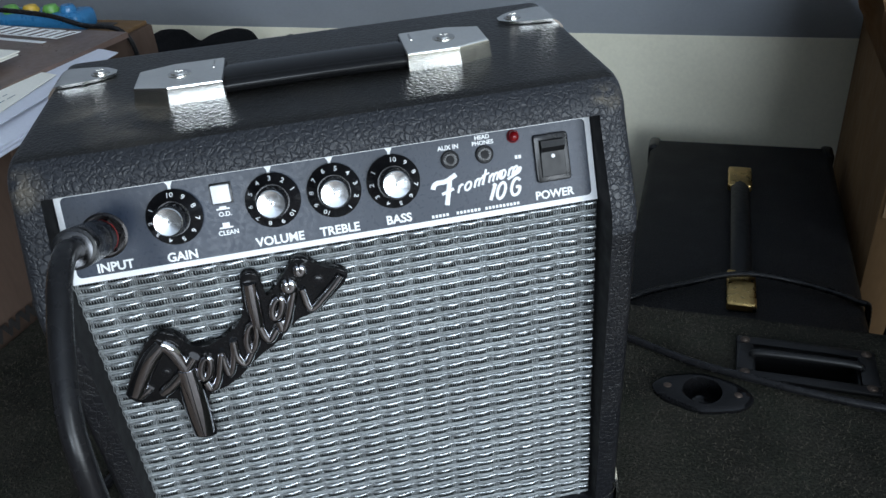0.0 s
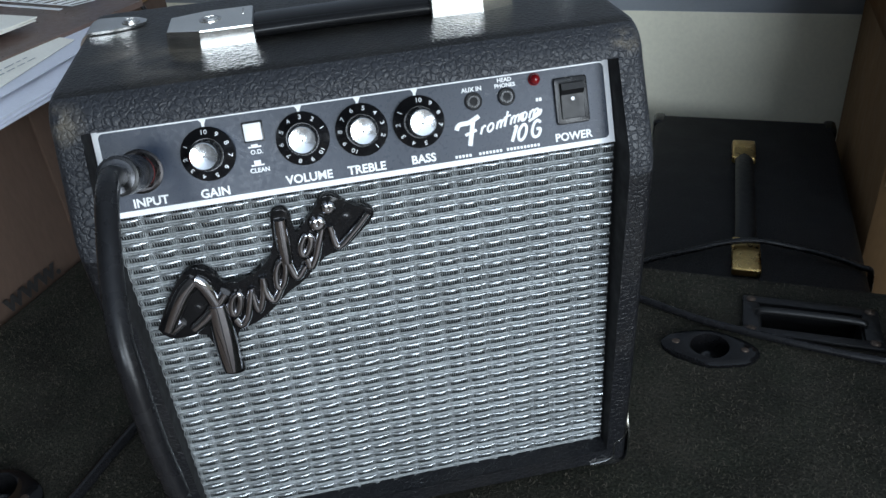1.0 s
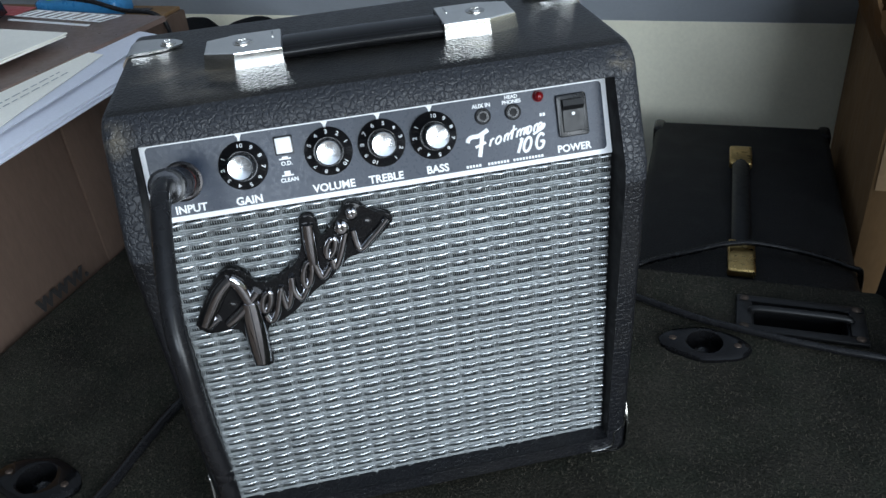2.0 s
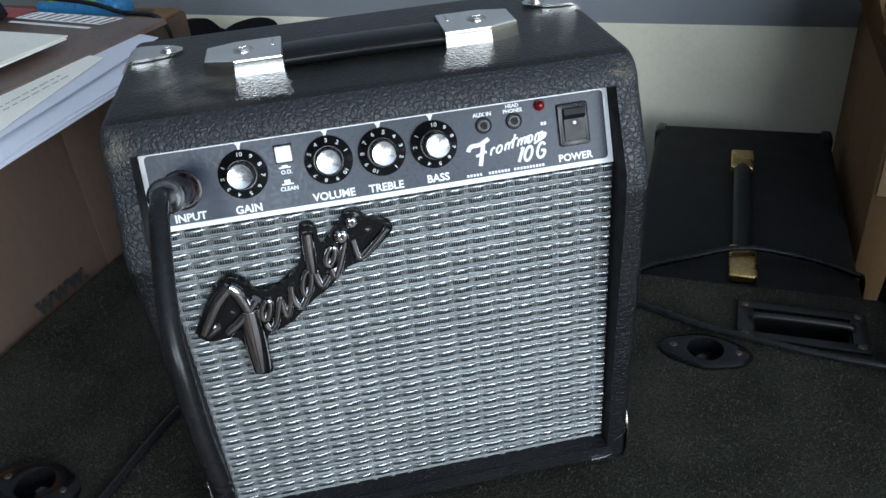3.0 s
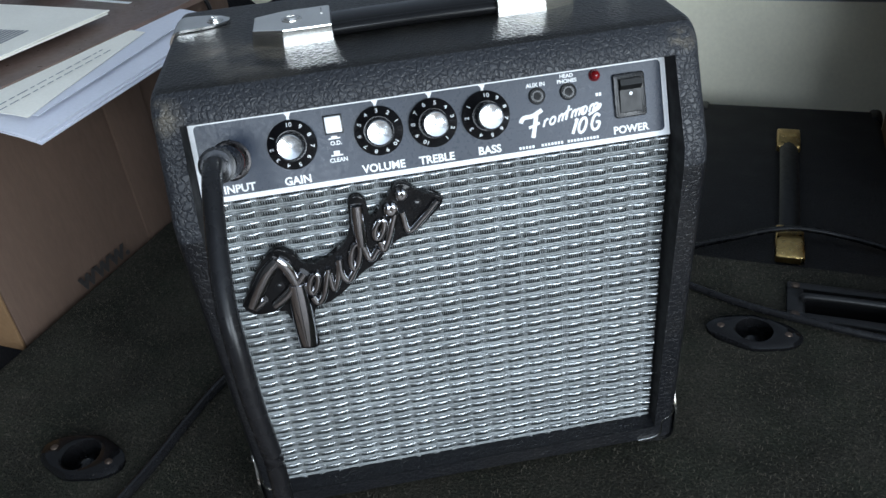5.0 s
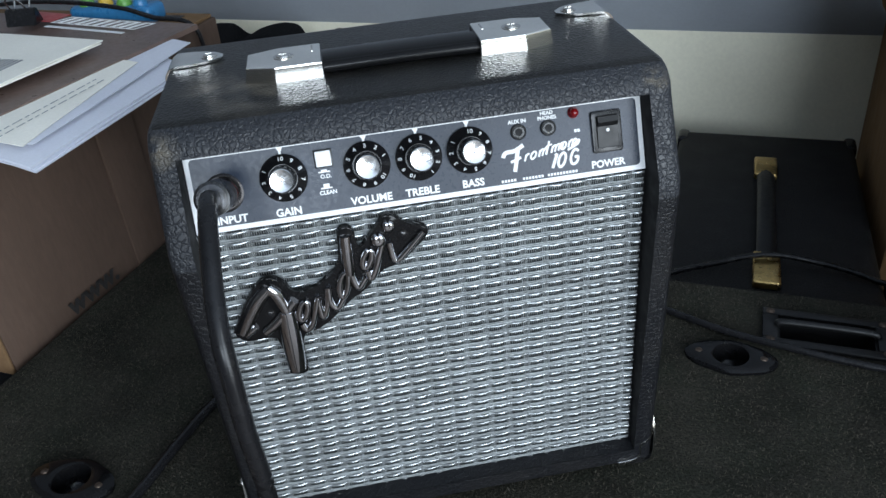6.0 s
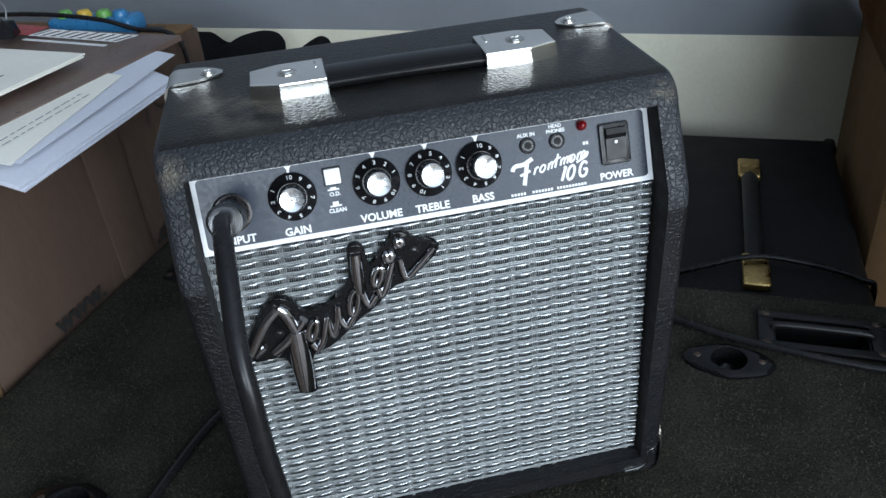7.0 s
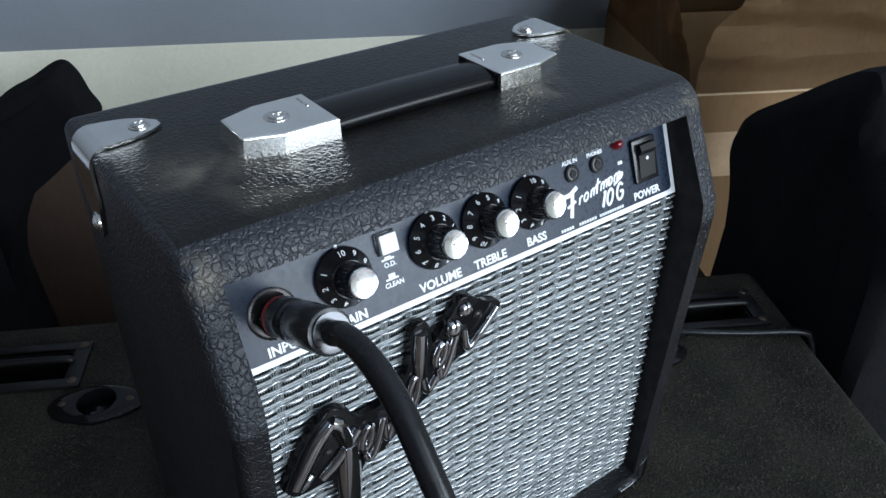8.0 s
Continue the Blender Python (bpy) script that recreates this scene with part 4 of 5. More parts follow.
        for x, z, w in path:
            rows.append([bm.verts.new((sx * x + 0.0003, yc - 0.002 * (1 - w) + 0.0125 * w * q, z)) for q in (-1, -0.5, 0, 0.5, 1)])
        for p, q in zip(rows, rows[1:]):
            for k in range(4):
                bm.faces.new((p[k], p[k + 1], q[k + 1], q[k]))
        bmesh.ops.recalc_face_normals(bm, faces=bm.faces)
        bmesh.ops.solidify(bm, geom=bm.faces[:], thickness=0.0013)
        plate = part("corner_plate", bm, CHROME, amp, "bright nickel corner plate")
        if front:                                        # bright folded rim on the front of the corner
            b2 = bmesh.new()
            tube(b2, [(sx * (x + 0.0020) + 0.0003, -0.0218, z - 0.0080) for x, z in ((0.1259, 0.0432), (0.1267, 0.0386), (0.1250, 0.0337), (0.1209, 0.0308), (0.1195, 0.0282), (0.1194, 0.0197), (0.1145, 0.0164), (0.1050, 0.0159))], 0.00055, 8, steps=6)
            part("plate_rim", b2, CHROME, plate)
        for m in (Matrix.Translation((sx * (HALF - 0.0235) + 0.0003, yc - 0.001, zt + sg * proud)) @ pose(0, 0, 0, 0 if top else 180, 0, 0),
                  Matrix.Translation((sx * (HALF + proud) + 0.0003, yc - 0.001, zt - sg * 0.036)) @ pose(0, 0, 0, 0, sx * 90, 0)):
            b2 = bmesh.new()
            screw(b2, m, 0.0034, 0.0018)
            part("screw", b2, DULL_STEEL, plate)
    for sx in (-1, 1):
        corner_plate(sx, 0.0945, True)
        corner_plate(sx, 0.108, False)
        corner_plate(sx, -0.008, False, True)
        for y in (0.012, 0.105):
            bm = bmesh.new()
            lathe(bm, [(0.0085, 0.0), (0.0100, 0.0015), (0.0110, 0.0040)], Matrix.Translation((sx * 0.095, y, 0)), 18)
            part("foot", bm, RUBBER, amp)
    return amp


guitar_amplifier()


# ---- cables ----
def instrument_cable():
    cable = root("instrument_cable", Matrix(), "black instrument cable plugged into the amplifier", "cable")
    start = PANEL_M @ Vector((-0.1000, 0.0004, 0.0030))
    q = (Vector((-0.0984, -0.0525, 0.2573)) - start).normalized()
    m = Matrix.Translation(start) @ q.to_track_quat("Z", "Y").to_matrix().to_4x4()
    bm = bmesh.new()
    lathe(bm, [(0.0050, 0.0), (0.0052, 0.0040), (0.0060, 0.0045)], m, 24)
    part("plug_tip", bm, CHROME, cable, "bright plug collar")
    bm = bmesh.new()
    lathe(bm, [(0.0074, 0.0046), (0.0076, 0.0050), (0.0076, 0.0070), (0.0074, 0.0074)], m, 28)
    part("colour_ring", bm, RED_RING, cable, "red plastic ring")
    bm = bmesh.new()
    lathe(bm, [(0.0072, 0.0072), (0.0078, 0.0080), (0.0079, 0.0160), (0.0076, 0.0172), (0.0066, 0.0178), (0.0066, 0.0200), (0.0074, 0.0206),
               (0.0080, 0.0220), (0.0080, 0.0420), (0.0078, 0.0428), (0.0060, 0.0432)], m, 32)
    part("plug_body", bm, BLACK_PLASTIC, cable, "glossy black plug body")
    bm = bmesh.new()
    lathe(bm, [(0.0060, 0.0428), (0.0067, 0.0433), (0.0067, 0.0441), (0.0048, 0.0443)], m, 28)
    part("clamp_ring", bm, GUNMETAL, cable, "dark chrome clamp ring")
    p = m @ Vector((0, 0, 0.0440))
    bm = bmesh.new()
    tube(bm, [p, p + q * 0.010, (-0.0976, -0.0730, 0.2590), (-0.0973, -0.0860, 0.2520), (-0.0975, -0.0980, 0.2410), (-0.0972, -0.1100, 0.2270), (-0.0962, -0.1165, 0.2130), (-0.0952, -0.1215, 0.1850), (-0.0940, -0.1220, 0.1430), (-0.100, -0.1180, 0.0700), (-0.115, -0.1050, 0.0150), (-0.135, -0.125, 0.0043), (-0.19, -0.175, 0.0043), (-0.27, -0.18, 0.0043)], 0.0042, 14, steps=10)
    part("cord", bm, RUBBER, cable, "thick black rubber cord")
    return cable


instrument_cable()


def loose_cord(name, pts, r, mat, label):
    bm = bmesh.new()
    tube(bm, pts, r, 10, steps=10)
    ob = part(name, bm, mat)
    return tagged(ob, label, "cable")


loose_cord("black_cable", [CAB @ Vector(q) for q in ((-0.40, -0.130, 0.0034), (-0.46, -0.175, 0.0034), (-0.497, -0.215, 0.0034), (-0.509, -0.255, 0.0040), (-0.511, -0.300, 0.0042), (-0.511, -0.340, 0.0036), (-0.515, -0.400, 0.0040))], 0.0040, BLACK_PLASTIC,
           "thin glossy black cord lying on the carpet")
loose_cord("black_cable", [CAB @ Vector(q) for q in ((-0.320, -0.020, 0.0034), (-0.255, -0.036, 0.0034), (-0.197, -0.054, 0.0034), (-0.147, -0.073, 0.0036), (-0.094, -0.086, 0.0048), (-0.050, -0.092, 0.0040), (-0.006, -0.096, 0.0036), (0.004, -0.099, -0.004), (0.0075, -0.104, -0.03), (0.0075, -0.11, -0.12))], 0.0030, RUBBER,
           "thin black cord running over the carpeted cabinet")


# ---- the amplifier head behind the cabinet ----
def amp_head():
    m = CAB @ pose(-0.111, 0.25, FLOOR_Z, 0, 0, 0.8) @ Matrix.Translation((0, -0.25, 0))
    top = -0.053 - FLOOR_Z
    head = root("case", m, "black vinyl covered gear case with brass fittings", "equipment case")
    bm = bmesh.new()
    box(bm, (-0.1070, 0.030, 0.010), (0.1070, 0.437, top), 0.010, 4)
    part("body", bm, CASE_VINYL, head)
    for x in (-0.07, 0.07):
        for y in (0.07, 0.40):
            b2 = bmesh.new()
            lathe(b2, [(0.012, 0), (0.014, 0.003), (0.014, 0.012)], Matrix.Translation((x, y, 0)), 14)
            part("foot", b2, RUBBER, head)
    bm = bmesh.new()
    tube(bm, [(0, 0.115, top + 0.004), (0, 0.160, top + 0.008), (0, 0.220, top + 0.009), (0, 0.280, top + 0.008), (0, 0.318, top + 0.004)], 0.0100, 12, 0.45)
    grip = part("handle", bm, MATT_BLACK, head, "black strap handle")
    for y0, y1 in ((0.073, 0.130), (0.303, 0.350)):
        b2 = bmesh.new()
        box(b2, (-0.0130, y0, top), (0.0130, y1, top + 0.009), 0.0025, 3)
        part("brass_end", b2, BRASS, grip, "dull brass handle end")
    for sx in (-1, 1):
        for y in (0.424, 0.043):
            b2 = bmesh.new()
            box(b2, (-0.1095, y - 0.015, top - 0.030), (-0.0950, y + 0.015, top + 0.0012), 0.005, 3) if sx < 0 else \
                box(b2, (0.0950, y - 0.015, top - 0.030), (0.1095, y + 0.015, top + 0.0012), 0.005, 3)
            part("corner_guard", b2, BLACK_PLASTIC, head, "black plastic corner guard")
    # a cord lying over the case
    pts = [CAB @ Vector(p) for p in ((-0.290, 0.015, -0.080), (-0.213, 0.064, -0.0492), (-0.160, 0.098, -0.0460), (-0.109, 0.116, -0.0395), (-0.058, 0.119, -0.0450), (-0.012, 0.106, -0.0492), (0.0005, 0.103, -0.062), (0.002, 0.112, -0.16))]
    loose_cord("black_cable", pts, 0.0030, RUBBER, "thin black cord lying across the gear case")


amp_head()


# ---- cardboard boxes ----
def left_box():
    m = CAB @ Matrix.Translation((-0.712, -0.250, -0.012))
    w, d, h, t = 0.42, 0.388, 0.193, 0.004
    ob = root("cardboard_box", m, "brown cardboard carton piled with papers", "cardboard box")
    bm = bmesh.new()
    box(bm, (-w, 0, 0), (0, d, h), 0.0025, 2)
    bmesh.ops.subdivide_edges(bm, edges=[e for e in bm.edges if e.calc_length() > 0.15], cuts=6, use_grid_fill=True)
    for v in bm.verts:
        k = noise.noise(v.co * 9.0) * 0.0035
        if v.co.x > -0.003:
            v.co.x += k
    # the shade on the carton's side is put into this darker brown
    part("carton_body", bm, CARDBOARD_SHADED_BROWN, ob, mats=[CARDBOARD_SHADED_BROWN])
    # thin added board that carries the front's brighter, lit colour
    b2 = bmesh.new()
    box(b2, (-w + 0.002, -0.0035, 0.001), (-0.001, -0.0004, h - 0.001), 0.001)
    part("lit_front", b2, CARDBOARD_LIT, ob, "thin board in the lit tan of the front")
    for lo, hi in (((-w + 0.004, 0.004, h), (-0.003, d * 0.497, h + t)), ((-w + 0.004, d * 0.503, h), (-0.003, d - 0.003, h + t))):
        b2 = bmesh.new()
        box(b2, lo, hi, 0.001)
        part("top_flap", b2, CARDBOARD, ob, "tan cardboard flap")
    # a thin black sheet paints the dark of a hand slot
    b2 = bmesh.new()
    box(b2, (-0.072, d - 0.026, h + t), (-0.030, d - 0.014, h + t + 0.0006))
    part("dark_slot_patch", b2, INK, ob, smooth=False)
    side = Matrix.Translation((0.0022, 0, 0)) @ pose(0, 0, 0, 90, 0, 90)
    letters("letter", "www.", 0.028, side @ Matrix.Translation((0.102, 0.020, 0.0016)), 0.0003, 0.028, INK, ob, "black print")
    letters("letter", ".com", 0.028, side @ Matrix.Translation((0.250, 0.022, 0.0016)), 0.0003, 0.028, INK, ob, "black print")
    b2 = bmesh.new()                                     # marker digits
    for pts in ([(0.262, 0.130), (0.266, 0.155), (0.270, 0.172)], [(0.288, 0.140), (0.280, 0.150), (0.284, 0.168), (0.296, 0.164), (0.298, 0.146), (0.288, 0.140)]):
        tube(b2, [(0.0035, y, z) for y, z in pts], 0.0009, 6, 0.4, (1, 0, 0), 5)
    part("marker_writing", b2, INK, ob)
    b2 = bmesh.new()
    box(b2, (0.0004, 0.165, 0.0), (0.0036, 0.215, h - 0.004), 0.0005)
    part("tape_strip", b2, CARDBOARD_SHADED_BROWN, ob, "glossier brown tape strip")
    return h - 0.012 + t


BOX_TOP = left_box()


def shelf_cabinet():
    """The lower black cabinet that carries the carton."""
    bm = bmesh.new()
    box(bm, (-1.20, -0.40, FLOOR_Z), (-0.705, 0.16, -0.0125), 0.008, 3)
    ob = part("side_cabinet", bm, FABRIC)
    ob.matrix_basis = CAB
    tagged(ob, "black covered cabinet beside the carpeted one", "speaker cabinet")


shelf_cabinet()


def right_box():
    m = CAB @ Matrix.Translation((0.010, 0.200, FLOOR_Z))
    h = 0.086 - FLOOR_Z
    ob = root("open_carton", m, "tall open cardboard carton with creased flaps", "cardboard box")
    t, w, d = 0.004, 0.46, 0.30
    walls = (("front_wall", (0, 0, 0), (w, t, h)), ("back_wall", (0, d - t, 0), (w, d, h)), ("side_wall", (0, t, 0), (t, d - t, h)), ("side_wall", (w - t, t, 0), (w, d - t, h)), ("bottom", (t, t, 0), (w - t, d - t, t)))
    for name, lo, hi in walls:
        bm = bmesh.new()
        box(bm, lo, hi, 0.0012)
        part(name, bm, CARDBOARD, ob)

    def flap(name, a, b, up, bend, skew=0.0, corner=0.0, mat=CARDBOARD):
        """A creased flap that rises from the edge a-b towards up."""
        bm = bmesh.new()
        a, b, up = Vector(a), Vector(b), Vector(up)
        n = (b - a).cross(up).normalized()
        nu, nv, grid = 26, 18, []
        for i in range(nu + 1):
            row = []
            for j in range(nv + 1):
                u, v = i / nu, j / nv
                u = max(u, corner * max(0.0, (v - 0.55) / 0.45))  # cut corner
                p = a + (b - a) * (u + (1 - u) * v * skew) + up * v + n * (bend * v * v + (0.020 * noise.noise(Vector((u * 3, v * 3, bend * 40))) + 0.011 * abs(noise.noise(Vector((u * 9, v * 6, 3 + bend * 40))))) * min(1, 2.5 * v)) + up * (0.05 * v * noise.noise(Vector((u * 6, bend * 70, 1.0))))
                row.append(bm.verts.new(p))
            grid.append(row)
        for i in range(nu):
            for j in range(nv):
                bm.faces.new((grid[i][j], grid[i + 1][j], grid[i + 1][j + 1], grid[i][j + 1]))
        bmesh.ops.solidify(bm, geom=bm.faces[:], thickness=t)
        part(name, bm, mat, ob, "creased tan cardboard flap")
    flap("flap", (0.002, 0, h), (w, 0, h), (0.0, 0.012, 0.100), 0.008, 0.0, 0.075)
    flap("flap", (0, d, h), (0, 0.004, h), (-0.050, 0, 0.17), -0.01, 0.70)
    flap("flap", (w, d - 0.006, h - 0.004), (0.004, d - 0.006, h - 0.004), (0, -0.105, 0.075), 0.006)
    # a pale strip paints the highlight along the fold
    bm = bmesh.new()
    box(bm, (0.004, -0.0020, h - 0.0012), (w - 0.004, 0.0006, h + 0.0012), 0.0006)
    part("fold_crease", bm, FOLD_LIGHT, ob, "pale strip for the highlight on the fold")
    bm = bmesh.new()
    box(bm, (0.004, -0.0012, h - 0.10), (w - 0.004, -0.0002, h - 0.045))
    part("tape_strip", bm, TAPE, ob, "brown packing tape", smooth=False)


right_box()


# ---- soft black bags ----
def padded(name, m, outline, y0, y1, round_r, label, seed, axis="x"):
    """A soft padded body: an outline swept through its thickness with rounded rims and dents."""
    ob = root(name, m, label, "bag")
    ring = [Vector(q) for q in smooth_path([(a, b, 0) for a, b in outline] + [(outline[0][0], outline[0][1], 0)], 6)][:-1]
    c = sum(ring, Vector()) / len(ring)
    bm = bmesh.new()
    rows = []
    for k in range(13):
        t = k / 12
        edge = math.sqrt(max(0.0, 1 - (2 * t - 1) ** 6))
        d = y0 + (y1 - y0) * t
        row = []
        for q in ring:
            w = c + (q - c) * (1 - round_r * (1 - edge))
            e = 0.008 * noise.noise(Vector((w.x * 11, w.y * 11, seed + d * 9)))
            row.append(bm.verts.new((d + e, w.x, w.y + e * 0.5) if axis == "x" else (w.x, d + e, w.y + e * 0.5)))
        rows.append(row)
    n = len(ring)
    for p, q in zip(rows, rows[1:]):
        for k in range(n):
            bm.faces.new((p[k], p[(k + 1) % n], q[(k + 1) % n], q[k]))
    bm.faces.new(rows[0][::-1]), bm.faces.new(rows[-1])
    part("bag_body", bm, FABRIC, ob)
    return ob


def right_bag():
    f = FLOOR_Z
    out = [(-0.150, 0.0), (-0.150, 0.25), (-0.132, 0.09 - f), (-0.107, 0.136 - f), (-0.082, 0.172 - f), (-0.060, 0.207 - f), (-0.040, 0.206 - f), (-0.012, 0.190 - f), (0.039, 0.154 - f), (0.096, 0.114 - f), (0.112, 0.085 - f), (0.102, 0.02 - f), (0.096, 0.20), (0.092, 0.0), (0.0, -0.0)]
    padded("gig_bag", CAB @ Matrix.Translation((0, 0, f)), out, 0.014, 0.120, 0.10, "soft black padded bag standing on the floor", 3.0)


right_bag()


def left_bag():
    """Black bags slumped against the low wall behind the carton."""
    f = FLOOR_Z
    out = [(-0.800, 0.0), (-0.800, 0.20), (-0.790, 0.02 - f), (-0.731, 0.090 - f), (-0.691, 0.112 - f), (-0.660, 0.127 - f), (-0.646, 0.117 - f), (-0.637, 0.095 - f), (-0.629, 0.067 - f), (-0.672, 0.028 - f), (-0.722, -0.02 - f), (-0.760, -0.10 - f), (-0.770, 0.20), (-0.765, 0.0)]
    padded("soft_bag", CAB @ Matrix.Translation((0, 0, f - 0.016)), out, 0.270, 0.335, 0.10, "slumped black fabric bag leaning by the low wall", 2.0, "y")
    out = [(-0.98, 0.0), (-0.98, 0.30), (-0.95, 0.07 - f), (-0.90, 0.098 - f), (-0.865, 0.084 - f), (-0.835, 0.096 - f), (-0.800, 0.102 - f), (-0.772, 0.092 - f), (-0.772, 0.05 - f), (-0.80, 0.25), (-0.80, 0.0)]
    padded("soft_bag", CAB @ Matrix.Translation((0, 0, f - 0.016)), out, 0.345, 0.430, 0.10, "rounded black fabric bag behind the carton", 8.0, "y")


left_bag()


def brown_box():
    bm = bmesh.new()
    box(bm, (-0.830, 0.440, FLOOR_Z), (-0.500, 0.515, -0.045), 0.003)
    ob = part("flat_carton", bm, CARDBOARD_SHADED_BROWN)
    ob.matrix_basis = CAB
    tagged(ob, "dark brown cardboard carton standing behind the cabinet", "cardboard box")


brown_box()


# ---- papers on the carton ----
def sheet(name, outline, z, thick, mat, label, category, curl=0.0, layers=1, edge=None):
    """A sheet or a pad of sheets of the given corners, sagging past the carton's edge."""
    ob = root(name, CAB @ Matrix.Translation((0, 0, z)), label, category)
    for k in range(layers):
        bm = bmesh.new()
        a, b, c, d = (Vector((x, y, 0)) for x, y in outline)
        jit = Vector((noise.noise(Vector((k * 3.1, z * 50, 1))), noise.noise(Vector((k * 2.3, z * 50, 7))), 0)) * (0.010 if layers > 3 else 0.004 if layers > 1 else 0)
        n, grid = 12, []
        for i in range(n + 1):
            row = []
            for j in range(n + 1):
                u, v = i / n, j / n
                p = (a * (1 - u) + b * u) * (1 - v) + (d * (1 - u) + c * u) * v + jit
                over = max(0.0, p.x + 0.71)
                p.z = k * thick - curl * over * over * 40 + 0.0012 * noise.noise(Vector((u * 2.5, v * 2.5, z * 30 + k))) * (1 if thick < 0.002 else 0)
                row.append(bm.verts.new(p))
            grid.append(row)
        for i in range(n):
            for j in range(n):
                bm.faces.new((grid[i][j], grid[i + 1][j], grid[i + 1][j + 1], grid[i][j + 1]))
        bmesh.ops.recalc_face_normals(bm, faces=bm.faces)
        bmesh.ops.solidify(bm, geom=bm.faces[:], thickness=thick * 0.85)
        part("sheet" if layers > 1 else "page", bm, mat if k % 2 == 0 or edge is None else edge, ob)
    return ob


def papers():
    z = BOX_TOP
    sheet("loose_papers", [(-0.84, -0.232), (-0.634, -0.222), (-0.640, -0.016), (-0.84, 0.030)], z + 0.0010, 0.0011, PAPER_BLUE, "stack of white and pale blue loose papers", "papers", 0.05, 6, PAPER_BLUE)
    sheet("loose_papers", [(-0.84, -0.214), (-0.645, -0.206), (-0.660, 0.020), (-0.84, 0.045)], z + 0.0085, 0.0007, PAPER_BLUE, "pale blue papers under the magazine", "papers", 0.03, 2, PAPER_BLUE)
    page = sheet("letter", [(-0.84, -0.222), (-0.648, -0.214), (-0.674, -0.044), (-0.84, -0.030)], z + 0.0103, 0.0006, PAPER, "white printed letter on the pile", "paper", 0.03)
    rng = random.Random(12)
    for k in (0, 1, 5):                                  # lines of print too small to read
        bm = bmesh.new()
        x = -0.672 - k * 0.0085
        y = -0.215
        while y < -0.090:
            n = rng.uniform(0.004, 0.011)
            box(bm, (x - 0.0005, y, 0.0006), (x + 0.0005, y + n, 0.0008))
            y += n + 0.003
        part("print_line", bm, PAPER_INK, page, smooth=False)
    mag = sheet("magazine", [(-1.02, -0.262), (-0.708, -0.205), (-0.679, 0.060), (-1.02, 0.085)], z + 0.0122, 0.0060, MAG_BROWN, "dark brown glossy magazine with a white title", "magazine")
    m = Matrix.Translation((-0.774, 0.033, 0.0063)) @ pose(0, 0, 0, 0, 0, -7)
    x = -0.062
    for k, w in enumerate((0.011, 0.012, 0.013, 0.012, 0.013, 0.012, 0.013, 0.011, 0.011, 0.012)):
        bm = bmesh.new()                                 # outlined leaning blocks
        lean, t = 0.005, 0.0016
        for lo, hi in (((x, -0.009), (x + t, 0.013)), ((x + w * 0.82 - t, -0.009), (x + w * 0.82, 0.013)), ((x + t, 0.0114), (x + w * 0.82 - t, 0.013)), ((x + t, -0.009), (x + w * 0.82 - t, -0.0074))):
            if k % 3 == 2 and lo[1] > 0:
                continue
            box(bm, (*lo, 0), (*hi, 0.0004))
        for v in bm.verts:
            v.co.x += lean * v.co.y / 0.013
        bmesh.ops.transform(bm, matrix=m, verts=bm.verts)
        part("title_bar", bm, PRINT, mag, smooth=False)
        x += w
    bm = bmesh.new()
    box(bm, (-0.060, -0.0225, 0), (0.050, -0.0180, 0.0004), m=m)
    part("title_bar", bm, PRINT, mag, smooth=False)
    bm = bmesh.new()
    box(bm, (-0.130, -0.008, 0), (-0.067, 0.020, 0.0004), m=m)
    part("cover_patch", bm, MAG_RED, mag, "red cover patch", smooth=False)
    env = sheet("envelope", [(-0.960, -0.205), (-0.740, -0.190), (-0.726, -0.026), (-0.960, -0.010)], z + 0.0188, 0.0012, PAPER, "cream envelopes lying on the magazine", "envelope", 0, 3)
    bm = bmesh.new()
    for k in range(7):
        box(bm, (-0.795 + k * 0.005, -0.118, 0.0038), (-0.7925 + k * 0.005, -0.086, 0.0041))
    part("print_block", bm, PAPER_INK, env, smooth=False)


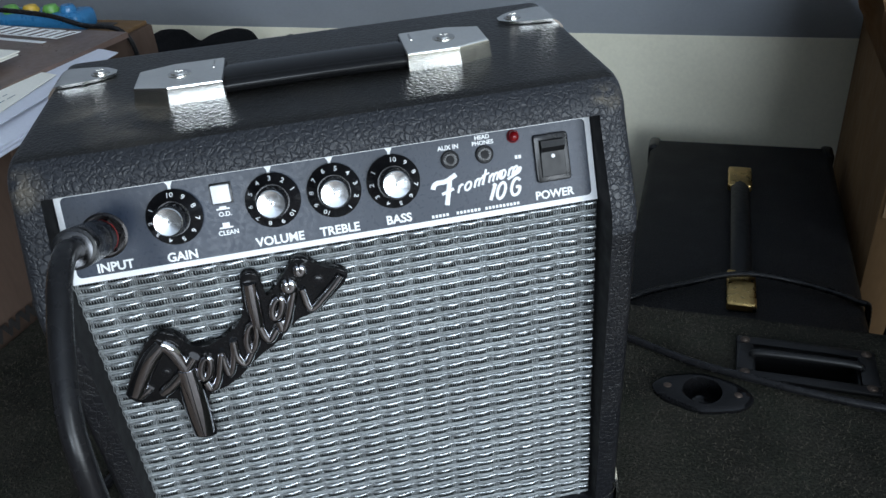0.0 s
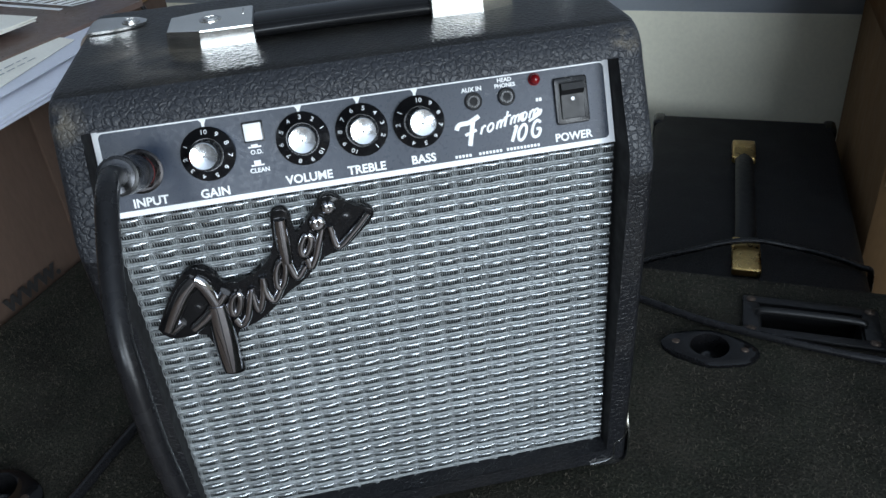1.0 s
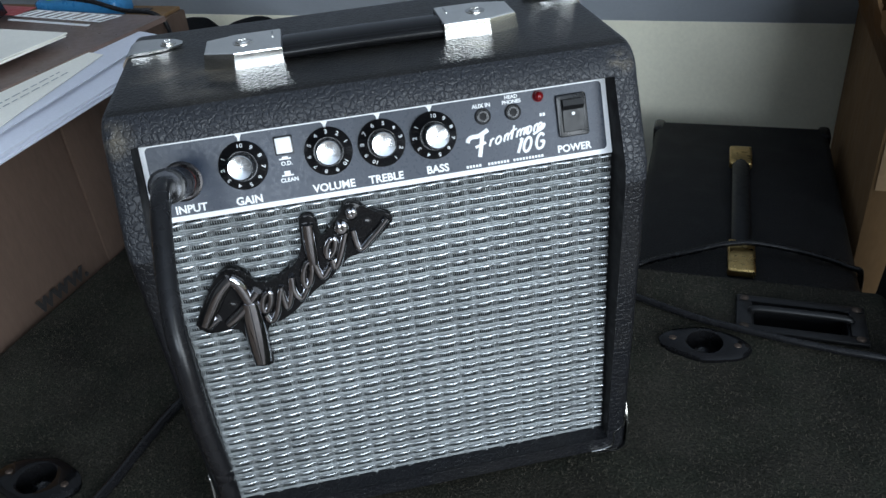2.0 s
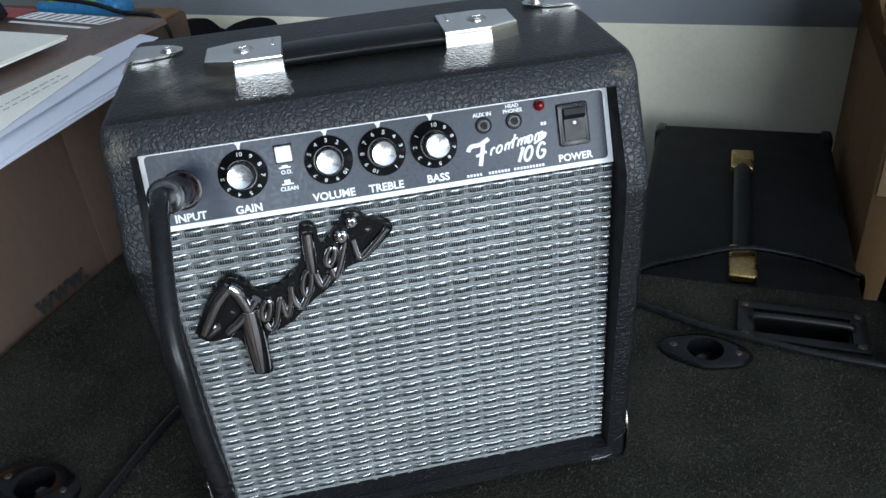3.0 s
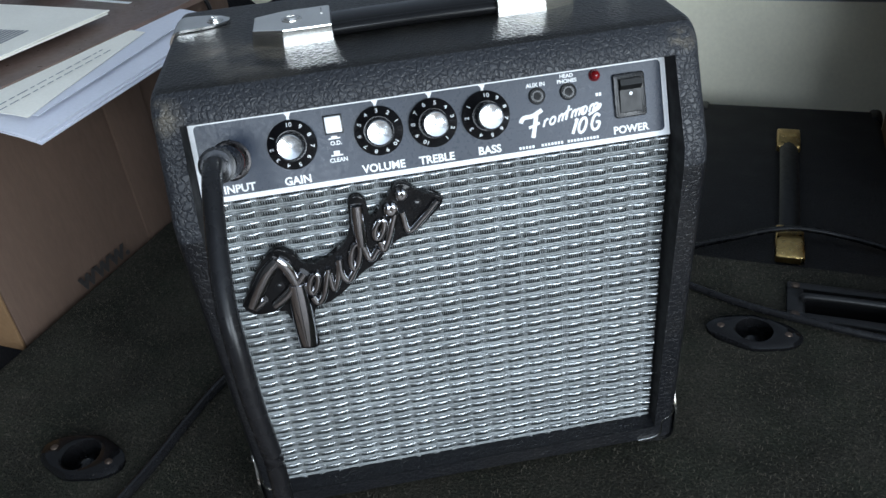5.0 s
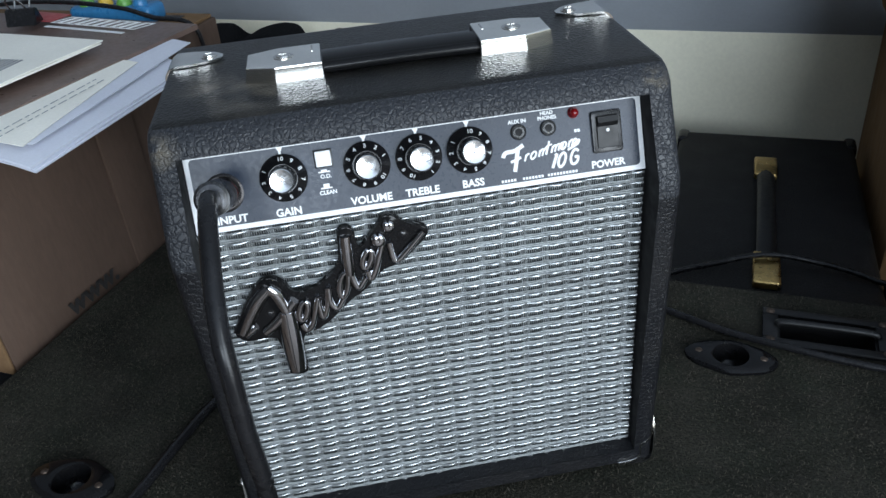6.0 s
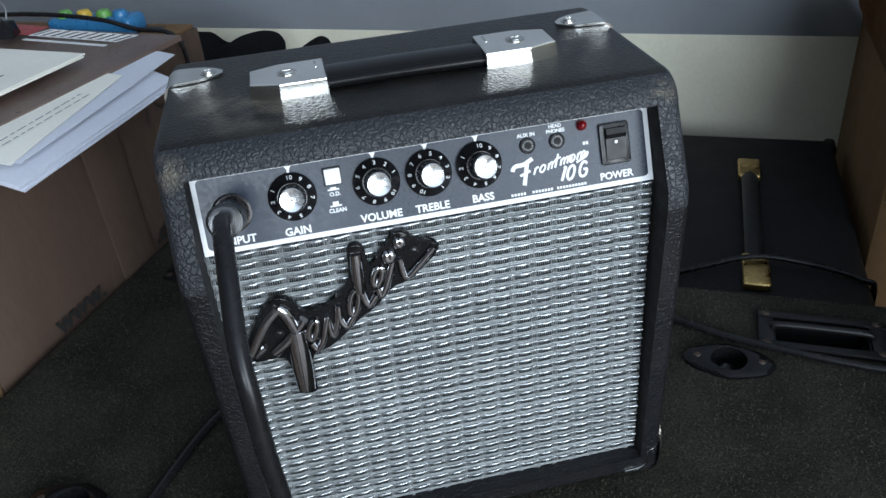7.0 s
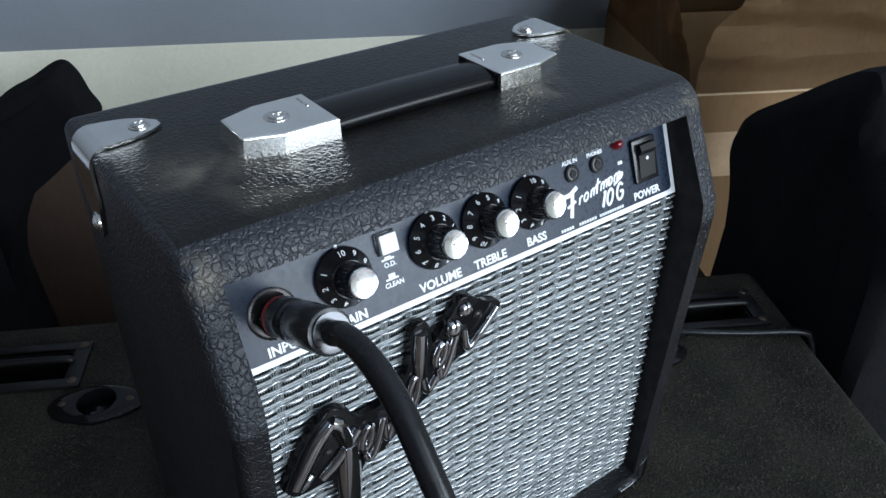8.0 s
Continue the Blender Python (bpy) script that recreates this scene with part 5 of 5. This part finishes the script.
def binder_clip():
    """A black binder clip with two wire arms, lying on the envelopes."""
    ob = root("binder_clip", CAB @ pose(-0.868, 0.026, BOX_TOP + 0.0185, 0, 0, 20), "black steel binder clip on the papers", "binder clip")
    bm = bmesh.new()
    prof = [(-0.010, 0.0), (0.010, 0.0), (0.003, 0.016), (-0.003, 0.016)]
    ends = [[bm.verts.new((x, y, z)) for y, z in prof] for x in (-0.016, 0.016)]
    for k in range(4):
        bm.faces.new((ends[0][k], ends[0][(k + 1) % 4], ends[1][(k + 1) % 4], ends[1][k]))
    bm.faces.new(ends[0]), bm.faces.new(ends[1][::-1])
    bmesh.ops.bevel(bm, geom=bm.edges[:], offset=0.001, segments=2, affect="EDGES")
    part("clip_body", bm, BLACK_PLASTIC, ob)
    for s in (-1, 1):
        bm = bmesh.new()
        tube(bm, [(-0.008, s * 0.004, 0.016), (-0.007, s * 0.012, 0.026), (0.0, s * 0.016, 0.031), (0.007, s * 0.012, 0.026), (0.008, s * 0.004, 0.016)], 0.0009, 8)
        part("wire_arm", bm, CHROME, ob)


binder_clip()


def pedal():
    """A small blue, green and yellow gadget with a cable, at the back of the carton."""
    ob = root("toy_gadget", CAB @ pose(-0.806, 0.098, BOX_TOP, 0, 0, 4), "small blue and green plastic gadget on the carton", "gadget")
    bm = bmesh.new()
    box(bm, (-0.055, -0.016, 0), (0.048, 0.018, 0.020), 0.006, 3)
    part("casing", bm, TOY_BLUE, ob)
    for x, mat in ((-0.036, TOY_GREEN), (-0.012, TOY_YELLOW), (0.012, TOY_GREEN), (0.032, TOY_BLUE)):
        bm = bmesh.new()
        lathe(bm, [(0.008, 0.018), (0.0085, 0.022), (0.006, 0.0265), (0.001, 0.0275)], Matrix.Translation((x, -0.004, 0)), 18)
        part("button", bm, mat, ob)
    loose_cord("black_cable", [CAB @ Vector(q) for q in ((-0.99, 0.02, BOX_TOP + 0.022), (-0.92, 0.055, BOX_TOP + 0.030), (-0.85, 0.066, BOX_TOP + 0.030), (-0.78, 0.070, BOX_TOP + 0.024), (-0.745, 0.078, BOX_TOP + 0.012), (-0.708, 0.086, BOX_TOP + 0.004), (-0.699, 0.088, BOX_TOP - 0.03), (-0.700, 0.080, 0.06), (-0.702, 0.06, 0.006))], 0.0024, RUBBER,
               "thin black cord trailing over the carton's edge")


pedal()


papers()
